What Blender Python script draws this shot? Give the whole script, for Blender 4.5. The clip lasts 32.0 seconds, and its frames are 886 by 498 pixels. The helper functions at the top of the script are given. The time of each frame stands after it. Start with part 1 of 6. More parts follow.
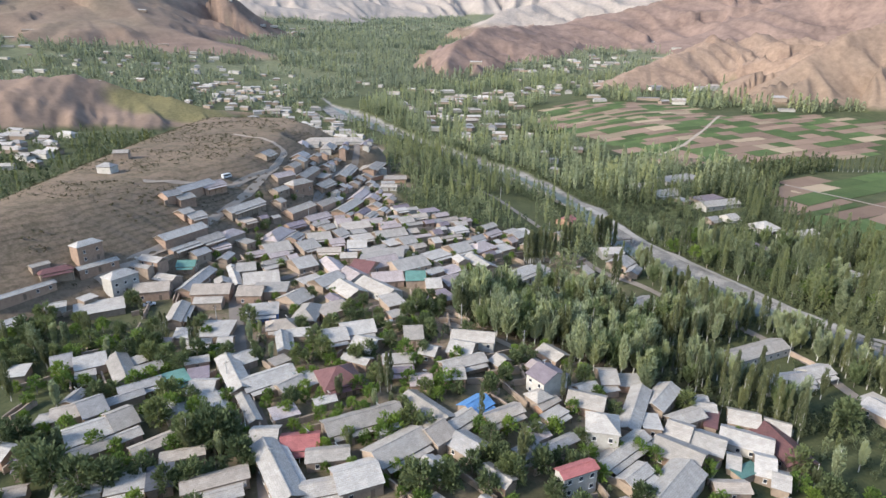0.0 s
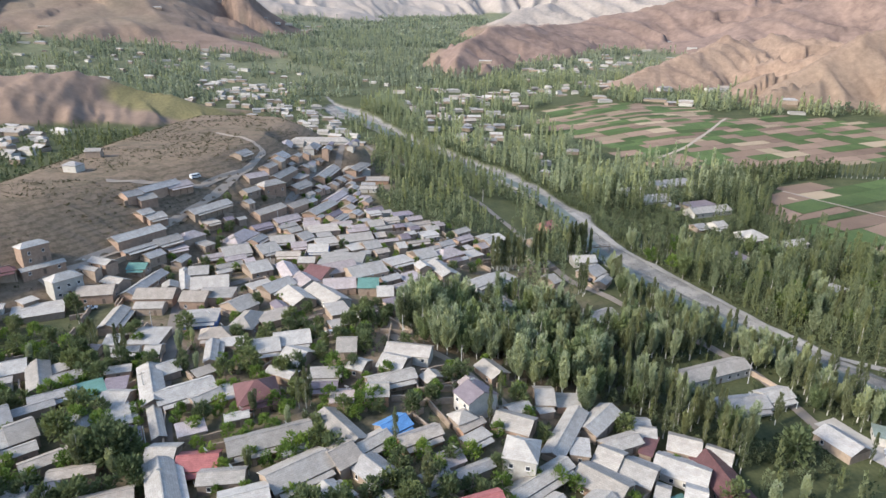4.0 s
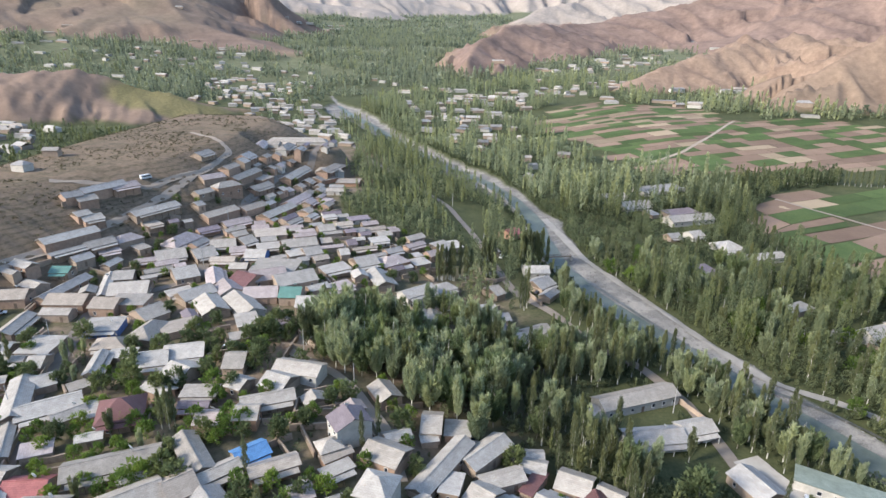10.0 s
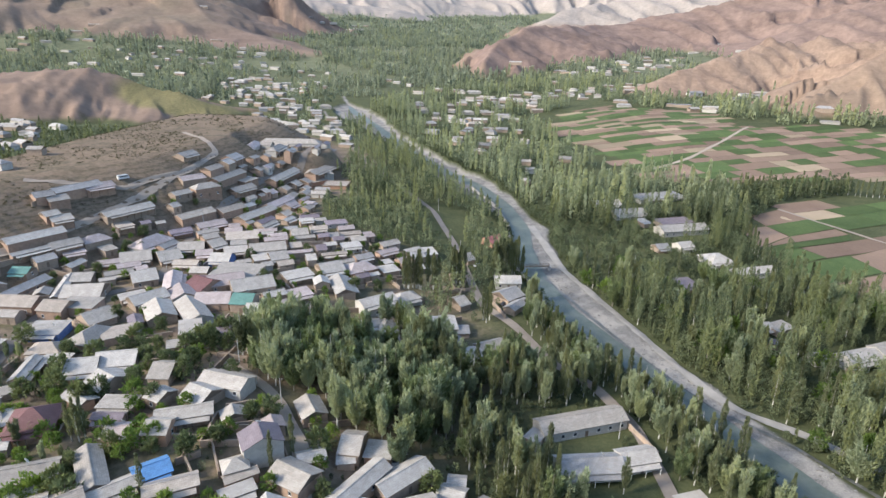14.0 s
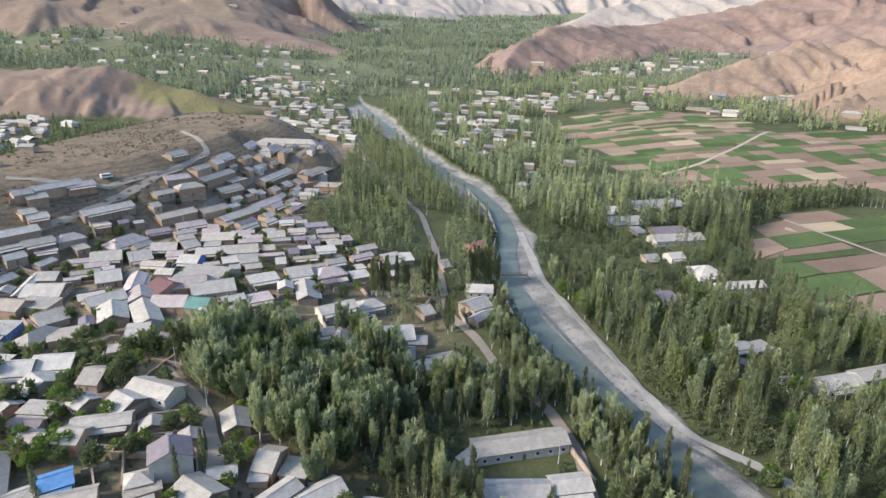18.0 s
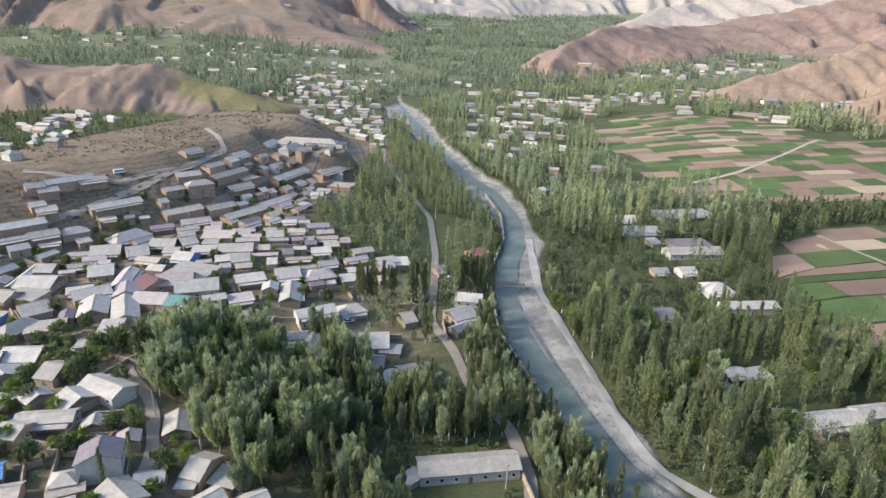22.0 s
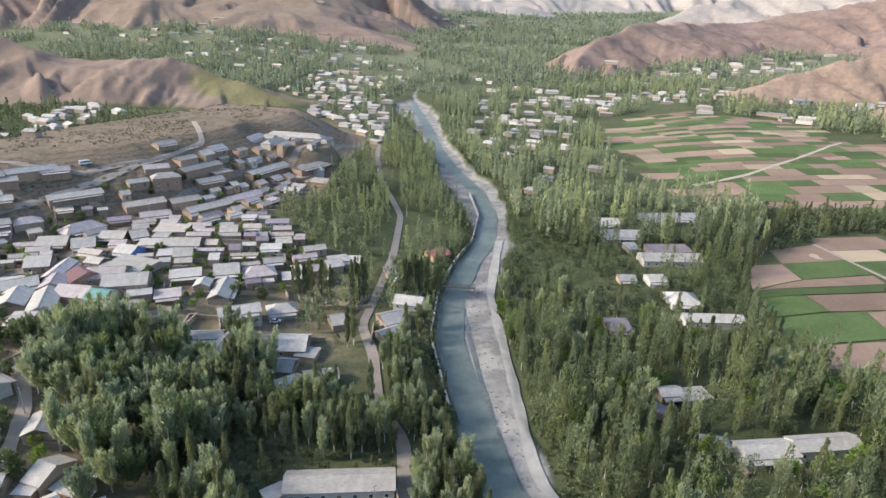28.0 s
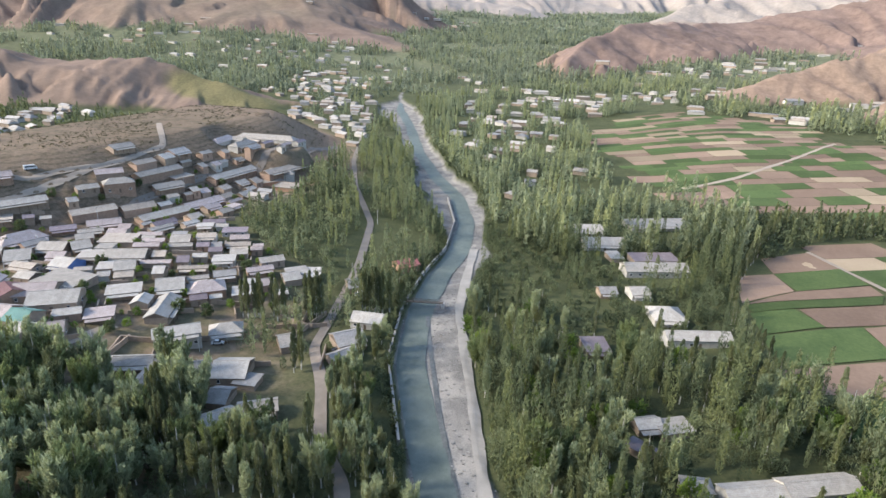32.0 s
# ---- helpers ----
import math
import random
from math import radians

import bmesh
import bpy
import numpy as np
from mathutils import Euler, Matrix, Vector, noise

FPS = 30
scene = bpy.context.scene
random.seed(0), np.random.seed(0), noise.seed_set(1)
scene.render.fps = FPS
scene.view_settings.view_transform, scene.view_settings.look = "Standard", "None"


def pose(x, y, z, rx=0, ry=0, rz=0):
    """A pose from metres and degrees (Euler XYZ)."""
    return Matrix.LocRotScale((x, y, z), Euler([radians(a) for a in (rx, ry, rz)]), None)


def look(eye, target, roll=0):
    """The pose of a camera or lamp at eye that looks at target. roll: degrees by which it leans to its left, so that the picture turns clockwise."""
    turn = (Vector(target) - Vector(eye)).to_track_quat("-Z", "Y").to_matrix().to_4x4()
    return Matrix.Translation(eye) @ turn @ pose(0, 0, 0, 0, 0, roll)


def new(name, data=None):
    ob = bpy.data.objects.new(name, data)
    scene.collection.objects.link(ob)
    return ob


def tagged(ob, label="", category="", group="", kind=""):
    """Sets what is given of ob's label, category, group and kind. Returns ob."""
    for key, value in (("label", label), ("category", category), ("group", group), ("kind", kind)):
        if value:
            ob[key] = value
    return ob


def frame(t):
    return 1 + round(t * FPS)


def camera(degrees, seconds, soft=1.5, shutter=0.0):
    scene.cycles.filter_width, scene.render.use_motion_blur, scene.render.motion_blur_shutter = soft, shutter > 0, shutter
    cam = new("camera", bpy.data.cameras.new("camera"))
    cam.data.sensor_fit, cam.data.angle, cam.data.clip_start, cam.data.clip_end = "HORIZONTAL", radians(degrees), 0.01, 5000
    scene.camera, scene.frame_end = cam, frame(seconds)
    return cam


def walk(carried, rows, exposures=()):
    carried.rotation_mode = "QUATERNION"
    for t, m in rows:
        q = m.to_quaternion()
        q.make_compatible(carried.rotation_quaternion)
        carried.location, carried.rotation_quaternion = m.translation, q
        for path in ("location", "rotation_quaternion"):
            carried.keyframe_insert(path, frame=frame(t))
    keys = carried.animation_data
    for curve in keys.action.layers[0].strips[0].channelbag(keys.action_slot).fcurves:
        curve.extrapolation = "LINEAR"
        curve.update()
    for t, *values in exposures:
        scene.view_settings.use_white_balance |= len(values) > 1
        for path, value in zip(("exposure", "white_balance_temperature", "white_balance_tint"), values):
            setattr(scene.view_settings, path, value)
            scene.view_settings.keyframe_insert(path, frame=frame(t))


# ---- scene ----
cam = camera(73.10, 32.0)
PATH = [
    (0, (0.00, 0.00, 100.00), (-0.33, 94.52, 67.37), 0.57),
    (1, (6.60, 2.41, 100.09), (5.02, 96.91, 67.42), 0.61),
    (2, (12.77, 4.89, 100.30), (10.35, 99.34, 67.55), 0.70),
    (3, (19.21, 7.39, 100.44), (16.24, 101.81, 67.64), 0.73),
    (3.5, (22.31, 8.60, 100.59), (19.19, 102.99, 67.72), 0.82),
    (5.5, (35.05, 13.40, 100.98), (31.06, 107.76, 68.10), 0.97),
    (6, (38.19, 14.79, 100.93), (33.98, 109.13, 68.04), 0.98),
    (7, (44.66, 17.35, 101.03), (39.61, 111.62, 68.06), 0.95),
    (8, (51.16, 20.08, 100.96), (45.14, 114.28, 67.94), 0.93),
    (9, (57.32, 22.65, 100.97), (50.45, 116.80, 67.95), 0.97),
    (10, (63.66, 25.26, 101.00), (55.82, 119.33, 67.98), 1.00),
    (11, (69.98, 27.89, 101.36), (61.18, 121.88, 68.36), 1.07),
    (12, (76.36, 30.57, 101.74), (66.58, 124.46, 68.75), 1.14),
    (13, (82.53, 33.30, 102.05), (71.70, 127.08, 69.05), 1.27),
    (14, (88.68, 36.27, 102.17), (76.63, 129.89, 69.15), 1.32),
    (14.5, (92.02, 37.68, 102.30), (79.30, 131.21, 69.30), 1.35),
    (16.5, (104.06, 43.60, 103.07), (88.99, 136.72, 69.90), 1.50),
    (17, (107.27, 45.05, 103.33), (91.54, 138.06, 70.13), 1.53),
    (18, (113.46, 47.85, 103.78), (96.58, 140.64, 70.54), 1.60),
    (19, (120.04, 50.86, 104.11), (101.75, 143.36, 70.81), 1.64),
    (20, (125.88, 53.97, 104.78), (105.18, 145.90, 71.29), 1.77),
    (21, (131.91, 57.38, 104.99), (108.82, 148.73, 71.50), 1.85),
    (22, (137.93, 60.95, 105.22), (112.79, 151.74, 71.69), 1.92),
    (23, (144.11, 64.75, 105.75), (118.37, 155.33, 72.11), 1.96),
    (24, (149.83, 68.60, 105.69), (123.14, 158.92, 72.10), 2.00),
    (24.5, (152.92, 70.53, 105.99), (125.58, 160.64, 72.33), 2.02),
    (26.5, (164.56, 78.31, 105.60), (133.32, 167.07, 71.74), 2.07),
    (27, (167.50, 80.33, 105.07), (136.07, 168.99, 71.14), 2.06),
    (27.5, (170.62, 82.48, 104.40), (139.26, 171.14, 70.41), 2.06),
    (28, (173.48, 84.72, 103.60), (142.27, 173.41, 69.55), 2.11),
    (29, (177.68, 89.36, 101.90), (146.68, 178.10, 67.77), 2.17),
    (29.5, (178.95, 91.98, 101.19), (147.97, 180.72, 67.06), 2.17),
    (30, (179.50, 94.86, 100.99), (148.63, 183.67, 66.92), 2.17),
    (31, (179.52, 101.35, 101.24), (148.87, 190.27, 67.27), 2.14),
    (32, (178.66, 108.40, 101.27), (148.09, 197.39, 67.42), 2.07),
]
walk(cam, [(t, look(eye, target, roll)) for t, eye, target, roll in PATH], exposures=[(0, 1.5, 6600, 9), (32, 1.66, 6800, 9)])

# ---- light ----
world = bpy.data.worlds.new("sky")
scene.world = world
world.use_nodes = True
wn, wl = world.node_tree.nodes, world.node_tree.links
sky = wn.new("ShaderNodeTexSky")
sky.sky_type, sky.sun_disc = "NISHITA", False
SUN_ELEVATION, SUN_AZIMUTH = radians(30), radians(-118)   # azimuth clockwise from +y
sky.sun_elevation, sky.sun_rotation = SUN_ELEVATION, SUN_AZIMUTH
sky.altitude, sky.air_density, sky.dust_density = 1500, 1.0, 2.5
wl.new(sky.outputs[0], wn["Background"].inputs[0])
wn["Background"].inputs[1].default_value = 0.15
sun = new("sun", bpy.data.lights.new("sun", "SUN"))
sun.data.energy, sun.data.angle, sun.data.color = 2.2, radians(14), (1.0, 0.94, 0.87)
toward = Vector((math.sin(SUN_AZIMUTH) * math.cos(SUN_ELEVATION), math.cos(SUN_AZIMUTH) * math.cos(SUN_ELEVATION), math.sin(SUN_ELEVATION)))
sun.matrix_basis = look(toward * 300, (0, 0, 0))


# ---- materials ----
def nodes_of(name, rough=0.9, spec=0.3):
    m = bpy.data.materials.new(name)
    m.use_nodes = True
    b = m.node_tree.nodes["Principled BSDF"]
    b.inputs["Roughness"].default_value = rough
    b.inputs["Specular IOR Level"].default_value = spec
    return m, m.node_tree.nodes, m.node_tree.links, b


def noise_node(n, l, scale, detail=5.0, rough=0.6, vector=None):
    t = n.new("ShaderNodeTexNoise")
    t.inputs["Scale"].default_value, t.inputs["Detail"].default_value, t.inputs["Roughness"].default_value = scale, detail, rough
    if vector is not None:
        l.new(vector, t.inputs["Vector"])
    return t.outputs["Fac"]


def ramp(n, l, fac, *stops):
    r = n.new("ShaderNodeValToRGB")
    while len(r.color_ramp.elements) < len(stops):
        r.color_ramp.elements.new(0.5)
    for e, (p, c) in zip(r.color_ramp.elements, stops):
        e.position, e.color = p, (*c, 1)
    l.new(fac, r.inputs[0])
    return r.outputs[0]


def mix(n, l, fac, a, b, blend="MIX"):
    m = n.new("ShaderNodeMix")
    m.data_type, m.blend_type = "RGBA", blend
    for sock, v in ((m.inputs[0], fac), (m.inputs[6], a), (m.inputs[7], b)):
        if isinstance(v, (int, float)):
            sock.default_value = v
        elif isinstance(v, tuple):
            sock.default_value = (*v, 1)
        else:
            l.new(v, sock)
    return m.outputs[2]


def math_node(n, l, op, a, b=0.0):
    m = n.new("ShaderNodeMath")
    m.operation = op
    for sock, v in zip(m.inputs, (a, b)):
        if isinstance(v, (int, float)):
            sock.default_value = v
        else:
            l.new(v, sock)
    return m.outputs[0]


def bump(n, l, b, height, strength=0.4, distance=0.1):
    k = n.new("ShaderNodeBump")
    k.inputs["Strength"].default_value, k.inputs["Distance"].default_value = strength, distance
    l.new(height, k.inputs["Height"])
    l.new(k.outputs[0], b.inputs["Normal"])


def coords(n, which="Object"):
    return n.new("ShaderNodeTexCoord").outputs[which]


def position(n):
    return n.new("ShaderNodeNewGeometry").outputs["Position"]


def plain(name, colour, rough=0.85, vary=0.18, scale=0.8, fine=9.0, metal=0.0):
    """A weathered surface: two scales of stain, fine relief and a tone of its own for each object."""
    m, n, l, b = nodes_of(name, rough)
    p = position(n)
    big, small = noise_node(n, l, scale, 4, 0.6, p), noise_node(n, l, fine, 5, 0.7, p)
    dark = tuple(c * (1 - vary * 1.6) for c in colour)
    light = tuple(min(1, c * (1 + vary)) for c in colour)
    col = ramp(n, l, big, (0.3, dark), (0.7, light))
    col = mix(n, l, 0.35, col, ramp(n, l, small, (0.3, dark), (0.65, light)))
    rnd = n.new("ShaderNodeObjectInfo").outputs["Random"]
    tone = math_node(n, l, "MULTIPLY_ADD", rnd, 0.3)
    tone.node.inputs[2].default_value = 0.85
    hs = n.new("ShaderNodeHueSaturation")
    l.new(tone, hs.inputs["Value"])
    l.new(col, hs.inputs["Color"])
    l.new(hs.outputs[0], b.inputs["Base Color"])
    b.inputs["Metallic"].default_value = metal
    bump(n, l, b, small, 0.3, 0.05)
    return m


def roofing(name, colour, rust=(0.30, 0.22, 0.16), rough=0.6, metal=0.0):
    """Corrugated sheets: waves down the slope, sheet joints, stains that run with the slope."""
    m, n, l, b = nodes_of(name, rough, 0.2)
    p = coords(n)
    rnd = n.new("ShaderNodeObjectInfo").outputs["Random"]
    big, small = noise_node(n, l, 0.35, 4, 0.65, p), noise_node(n, l, 3.0, 6, 0.7, p)
    dark, light = tuple(c * 0.72 for c in colour), tuple(min(0.86, c * 1.1) for c in colour)
    col = ramp(n, l, big, (0.3, dark), (0.62, light))
    col = mix(n, l, 0.3, col, ramp(n, l, small, (0.35, dark), (0.6, light)))
    # single sheets, each with its own fading
    sheet = n.new("ShaderNodeTexBrick")
    sheet.inputs["Scale"].default_value, sheet.inputs["Mortar Size"].default_value = 0.55, 0.012
    sheet.inputs["Color1"].default_value, sheet.inputs["Color2"].default_value = (0.80, 0.80, 0.80, 1), (1, 1, 1, 1)
    sheet.inputs["Mortar"].default_value = (0.55, 0.53, 0.5, 1)
    l.new(p, sheet.inputs["Vector"])
    col = mix(n, l, 0.75, col, sheet.outputs["Color"], "MULTIPLY")
    stain = ramp(n, l, noise_node(n, l, 0.8, 7, 0.75, p), (0.56, (0, 0, 0)), (0.72, (1, 1, 1)))
    col = mix(n, l, math_node(n, l, "MULTIPLY", stain, 0.5), col, rust)
    hs = n.new("ShaderNodeHueSaturation")
    tone = math_node(n, l, "MULTIPLY_ADD", rnd, 0.34)
    tone.node.inputs[2].default_value = 0.80
    l.new(tone, hs.inputs["Value"])
    l.new(col, hs.inputs["Color"])
    l.new(hs.outputs[0], b.inputs["Base Color"])
    wave = n.new("ShaderNodeTexWave")
    wave.inputs["Scale"].default_value = 1.6
    l.new(p, wave.inputs["Vector"])
    bump(n, l, b, wave.outputs["Fac"], 0.35, 0.06)
    b.inputs["Metallic"].default_value = metal
    return m


def foliage(name, colour, other, joined=False):
    m, n, l, b = nodes_of(name, 0.75, 0.2)
    if joined:
        rnd = n.new("ShaderNodeNewGeometry").outputs["Random Per Island"]
        own = n.new("ShaderNodeAttribute")
        own.attribute_name = "tone"
        spot = noise_node(n, l, 0.02, 3, 0.6, position(n))
        fac = math_node(n, l, "ADD", math_node(n, l, "MULTIPLY", rnd, 0.22), math_node(n, l, "SUBTRACT", math_node(n, l, "MULTIPLY", spot, 1.2), 0.62))
        fac = math_node(n, l, "ADD", fac, math_node(n, l, "MULTIPLY", own.outputs["Fac"], 0.85))
    else:
        rnd = n.new("ShaderNodeObjectInfo").outputs["Random"]
        leaf = n.new("ShaderNodeNewGeometry").outputs["Random Per Island"]
        fac = math_node(n, l, "ADD", math_node(n, l, "MULTIPLY", rnd, 0.65), math_node(n, l, "MULTIPLY", leaf, 0.4))
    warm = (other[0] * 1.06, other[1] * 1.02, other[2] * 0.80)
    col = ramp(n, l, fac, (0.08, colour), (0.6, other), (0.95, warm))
    l.new(col, b.inputs["Base Color"])
    tr = n.new("ShaderNodeBsdfTranslucent")
    l.new(col, tr.inputs["Color"])
    ms = n.new("ShaderNodeMixShader")
    ms.inputs[0].default_value = 0.42
    l.new(b.outputs[0], ms.inputs[1])
    l.new(tr.outputs[0], ms.inputs[2])
    l.new(ms.outputs[0], n["Material Output"].inputs["Surface"])
    return m


ROOF = {
    "w": roofing("white_metal_roofing", (0.43, 0.400, 0.358), rough=0.65, metal=0.0),
    "p": roofing("pale_slate_roofing", (0.392, 0.355, 0.308)),
    "g": roofing("grey_slate_roofing", (0.35, 0.333, 0.312)),
    "t": roofing("tan_clay_roofing", (0.405, 0.348, 0.288)),
    "k": roofing("pinkish_slate_roofing", (0.42, 0.355, 0.332)),
    "m": roofing("maroon_metal_roofing", (0.17, 0.085, 0.08), rust=(0.12, 0.07, 0.06), rough=0.5),
    "r": roofing("red_metal_roofing", (0.36, 0.13, 0.12), rust=(0.2, 0.1, 0.08), rough=0.5),
    "e": roofing("green_metal_roofing", (0.12, 0.235, 0.20), rust=(0.1, 0.14, 0.12), rough=0.5),
    "b": roofing("blue_sheet_roofing", (0.11, 0.25, 0.47), rust=(0.10, 0.18, 0.32), rough=0.5),
    "d": roofing("dark_metal_roofing", (0.10, 0.105, 0.12), rust=(0.1, 0.09, 0.08), rough=0.5),
    "v": roofing("pale_green_roofing", (0.27, 0.315, 0.27), rust=(0.22, 0.24, 0.2)),
    "l": roofing("lilac_grey_roofing", (0.24, 0.20, 0.215)),
}
WALL = {
    "b": plain("mud_brick_wall", (0.33, 0.228, 0.165), fine=14),
    "w": plain("whitewashed_wall", (0.42, 0.395, 0.35), vary=0.16),
    "a": plain("adobe_wall", (0.30, 0.232, 0.175)),
    "o": plain("orange_brick_wall", (0.38, 0.235, 0.155), fine=14),
    "u": plain("blue_painted_wall", (0.12, 0.20, 0.42)),
}
wood_dark = plain("weathered_wood", (0.16, 0.12, 0.09))
frame_white = plain("painted_frame", (0.62, 0.61, 0.58), vary=0.08)
concrete = plain("concrete", (0.42, 0.41, 0.39))
bark = plain("bark", (0.24, 0.21, 0.17), fine=5)
pale_bark = plain("pale_bark", (0.45, 0.43, 0.38), fine=5)
glass, gn, gl, gb = nodes_of("window_glass", 0.12, 0.5)
gb.inputs["Base Color"].default_value = (0.03, 0.035, 0.045, 1)

# ---- ground ----
def lattice(ix, iy, seed):
    """A pseudo-random number from 0 to 1 for each lattice point."""
    h = (ix.astype(np.int64) * 374761393 + iy.astype(np.int64) * 668265263 + seed * 974634211) & 0xFFFFFFFF
    h = ((h ^ (h >> 13)) * 1274126177) & 0xFFFFFFFF
    return ((h ^ (h >> 16)) & 0xFFFF) / 65535.0


def value_noise(x, y, seed=0):
    ix, iy = np.floor(x), np.floor(y)
    fx, fy = x - ix, y - iy
    fx, fy = fx * fx * (3 - 2 * fx), fy * fy * (3 - 2 * fy)
    a, b = lattice(ix, iy, seed), lattice(ix + 1, iy, seed)
    c, d = lattice(ix, iy + 1, seed), lattice(ix + 1, iy + 1, seed)
    return (a * (1 - fx) + b * fx) * (1 - fy) + (c * (1 - fx) + d * fx) * fy


def fbm(x, y, octaves=4, seed=0):
    out, amp, total = 0.0, 1.0, 0.0
    for k in range(octaves):
        out, total = out + amp * value_noise(x * 2**k, y * 2**k, seed + k), total + amp
        amp *= 0.5
    return out / total


def ridged(x, y, octaves=4, seed=0):
    """1 on sharp crests, 0 in the gullies between them."""
    out, amp, total = 0.0, 1.0, 0.0
    for k in range(octaves):
        r = 1 - np.abs(2 * value_noise(x * 2**k, y * 2**k, seed + k) - 1)
        out, total = out + amp * r * r, total + amp
        amp *= 0.5
    return out / total


def step(v):
    v = np.clip(v, 0, 1)
    return v * v * (3 - 2 * v)


def from_line(x, y, line):
    """The distance to a polyline, and its side: positive to the left of the way along it."""
    best, side = np.full(np.shape(x), 1e9), np.zeros(np.shape(x))
    for (ax, ay), (bx, by) in zip(line, line[1:]):
        dx, dy = bx - ax, by - ay
        k = np.clip(((x - ax) * dx + (y - ay) * dy) / (dx * dx + dy * dy), 0, 1)
        d = np.hypot(x - ax - k * dx, y - ay - k * dy)
        s = dx * (y - ay) - dy * (x - ax)
        side = np.where(d < best, np.sign(s), side)
        best = np.minimum(best, d)
    return best, side


RIVER = [(310, 20), (225, 110), (172, 168), (151, 203), (131, 238), (110, 277), (98, 317), (93, 353), (91, 390), (80, 438), (57, 490), (25, 535), (-22, 616), (-83, 740), (-142, 848), (-190, 960), (-200, 990)]
EDGE_Y, EDGE_X = (50, 150, 235, 300, 346, 420, 526, 620, 700), (-300, -200, -138, -112, -92, -88, -92, -140, -230)
# crest lines of the hills: points of x, y, height and reach of the slopes; width of the gullies, depth of the gullies, seed
RIDGES = (
    ([(-1050, 600, 120, 230), (-760, 630, 96, 180), (-621, 640, 77, 150), (-565, 645, 67, 125), (-525, 652, 48, 95), (-475, 655, 26, 70)], 46, 0.62, 11),
    ([(-640, 745, 40, 110), (-557, 725, 54, 110), (-475, 720, 63, 125), (-440, 730, 58, 120), (-400, 738, 50, 115), (-350, 742, 38, 110), (-290, 740, 21, 85), (-245, 730, 9, 50)], 40, 0.55, 14),
    ([(-640, 650, 66, 130), (-575, 605, 42, 110), (-510, 565, 20, 90), (-470, 545, 8, 60)], 44, 0.5, 17),
    ([(-3600, 1900, 860, 1100), (-2300, 2150, 760, 1000), (-1700, 2350, 640, 960), (-1300, 2300, 430, 720), (-1020, 1960, 242, 430), (-820, 1740, 140, 310), (-640, 1665, 103, 230), (-390, 1540, 57, 100)], 170, 0.9, 31),
    ([(-1650, 2250, 560, 600), (-1420, 1900, 300, 430), (-1300, 1640, 175, 330)], 100, 0.85, 33),
    ([(-2300, 2100, 640, 600), (-2000, 1750, 380, 480), (-1800, 1500, 220, 380)], 110, 0.85, 34),
    ([(-1250, 2300, 400, 480), (-1060, 1900, 215, 330), (-980, 1720, 150, 280)], 90, 0.85, 36),
    ([(-3000, 3900, 700, 1200), (-1700, 4700, 620, 1000), (-900, 5200, 590, 1050), (-200, 5500, 560, 1050), (500, 5600, 610, 1000), (1300, 5300, 800, 1100)], 260, 0.8, 37),
    ([(-2100, 3000, 420, 700), (-1500, 3150, 340, 560), (-1100, 3400, 300, 430), (-720, 3600, 262, 330)], 190, 0.75, 38),
    ([(-1100, 4100, 400, 500), (-600, 4300, 360, 420), (-250, 4400, 300, 300)], 170, 0.75, 39),
    ([(-10, 1335, 58, 40), (20, 1450, 97, 120), (85, 1590, 136, 190), (140, 1700, 147, 215), (225, 1880, 142, 230), (330, 2000, 160, 270), (430, 2100, 174, 300), (640, 2200, 222, 380), (900, 2300, 300, 480), (1500, 2300, 450, 650)], 95, 0.85, 41),
    ([(150, 2450, 178, 180), (260, 2600, 236, 300), (420, 2750, 262, 380), (700, 2900, 330, 450), (1100, 3100, 430, 600), (1900, 3200, 640, 900)], 120, 0.85, 43),
    ([(800, 1800, 150, 280), (1050, 1850, 235, 430), (1400, 1800, 340, 600), (2000, 1700, 500, 900)], 130, 0.8, 45),
    ([(286, 1030, 44, 45), (346, 1080, 67, 95), (432, 1150, 92, 130), (509, 1200, 116, 165), (581, 1220, 117, 175), (651, 1230, 111, 175), (720, 1245, 103, 170), (850, 1275, 114, 190), (1050, 1320, 135, 240)], 42, 0.72, 61),
    ([(445, 880, 38, 45), (520, 915, 84, 135), (640, 960, 130, 210), (790, 1010, 165, 275), (980, 1040, 205, 335), (1400, 1040, 300, 520)], 62, 0.66, 63),
)


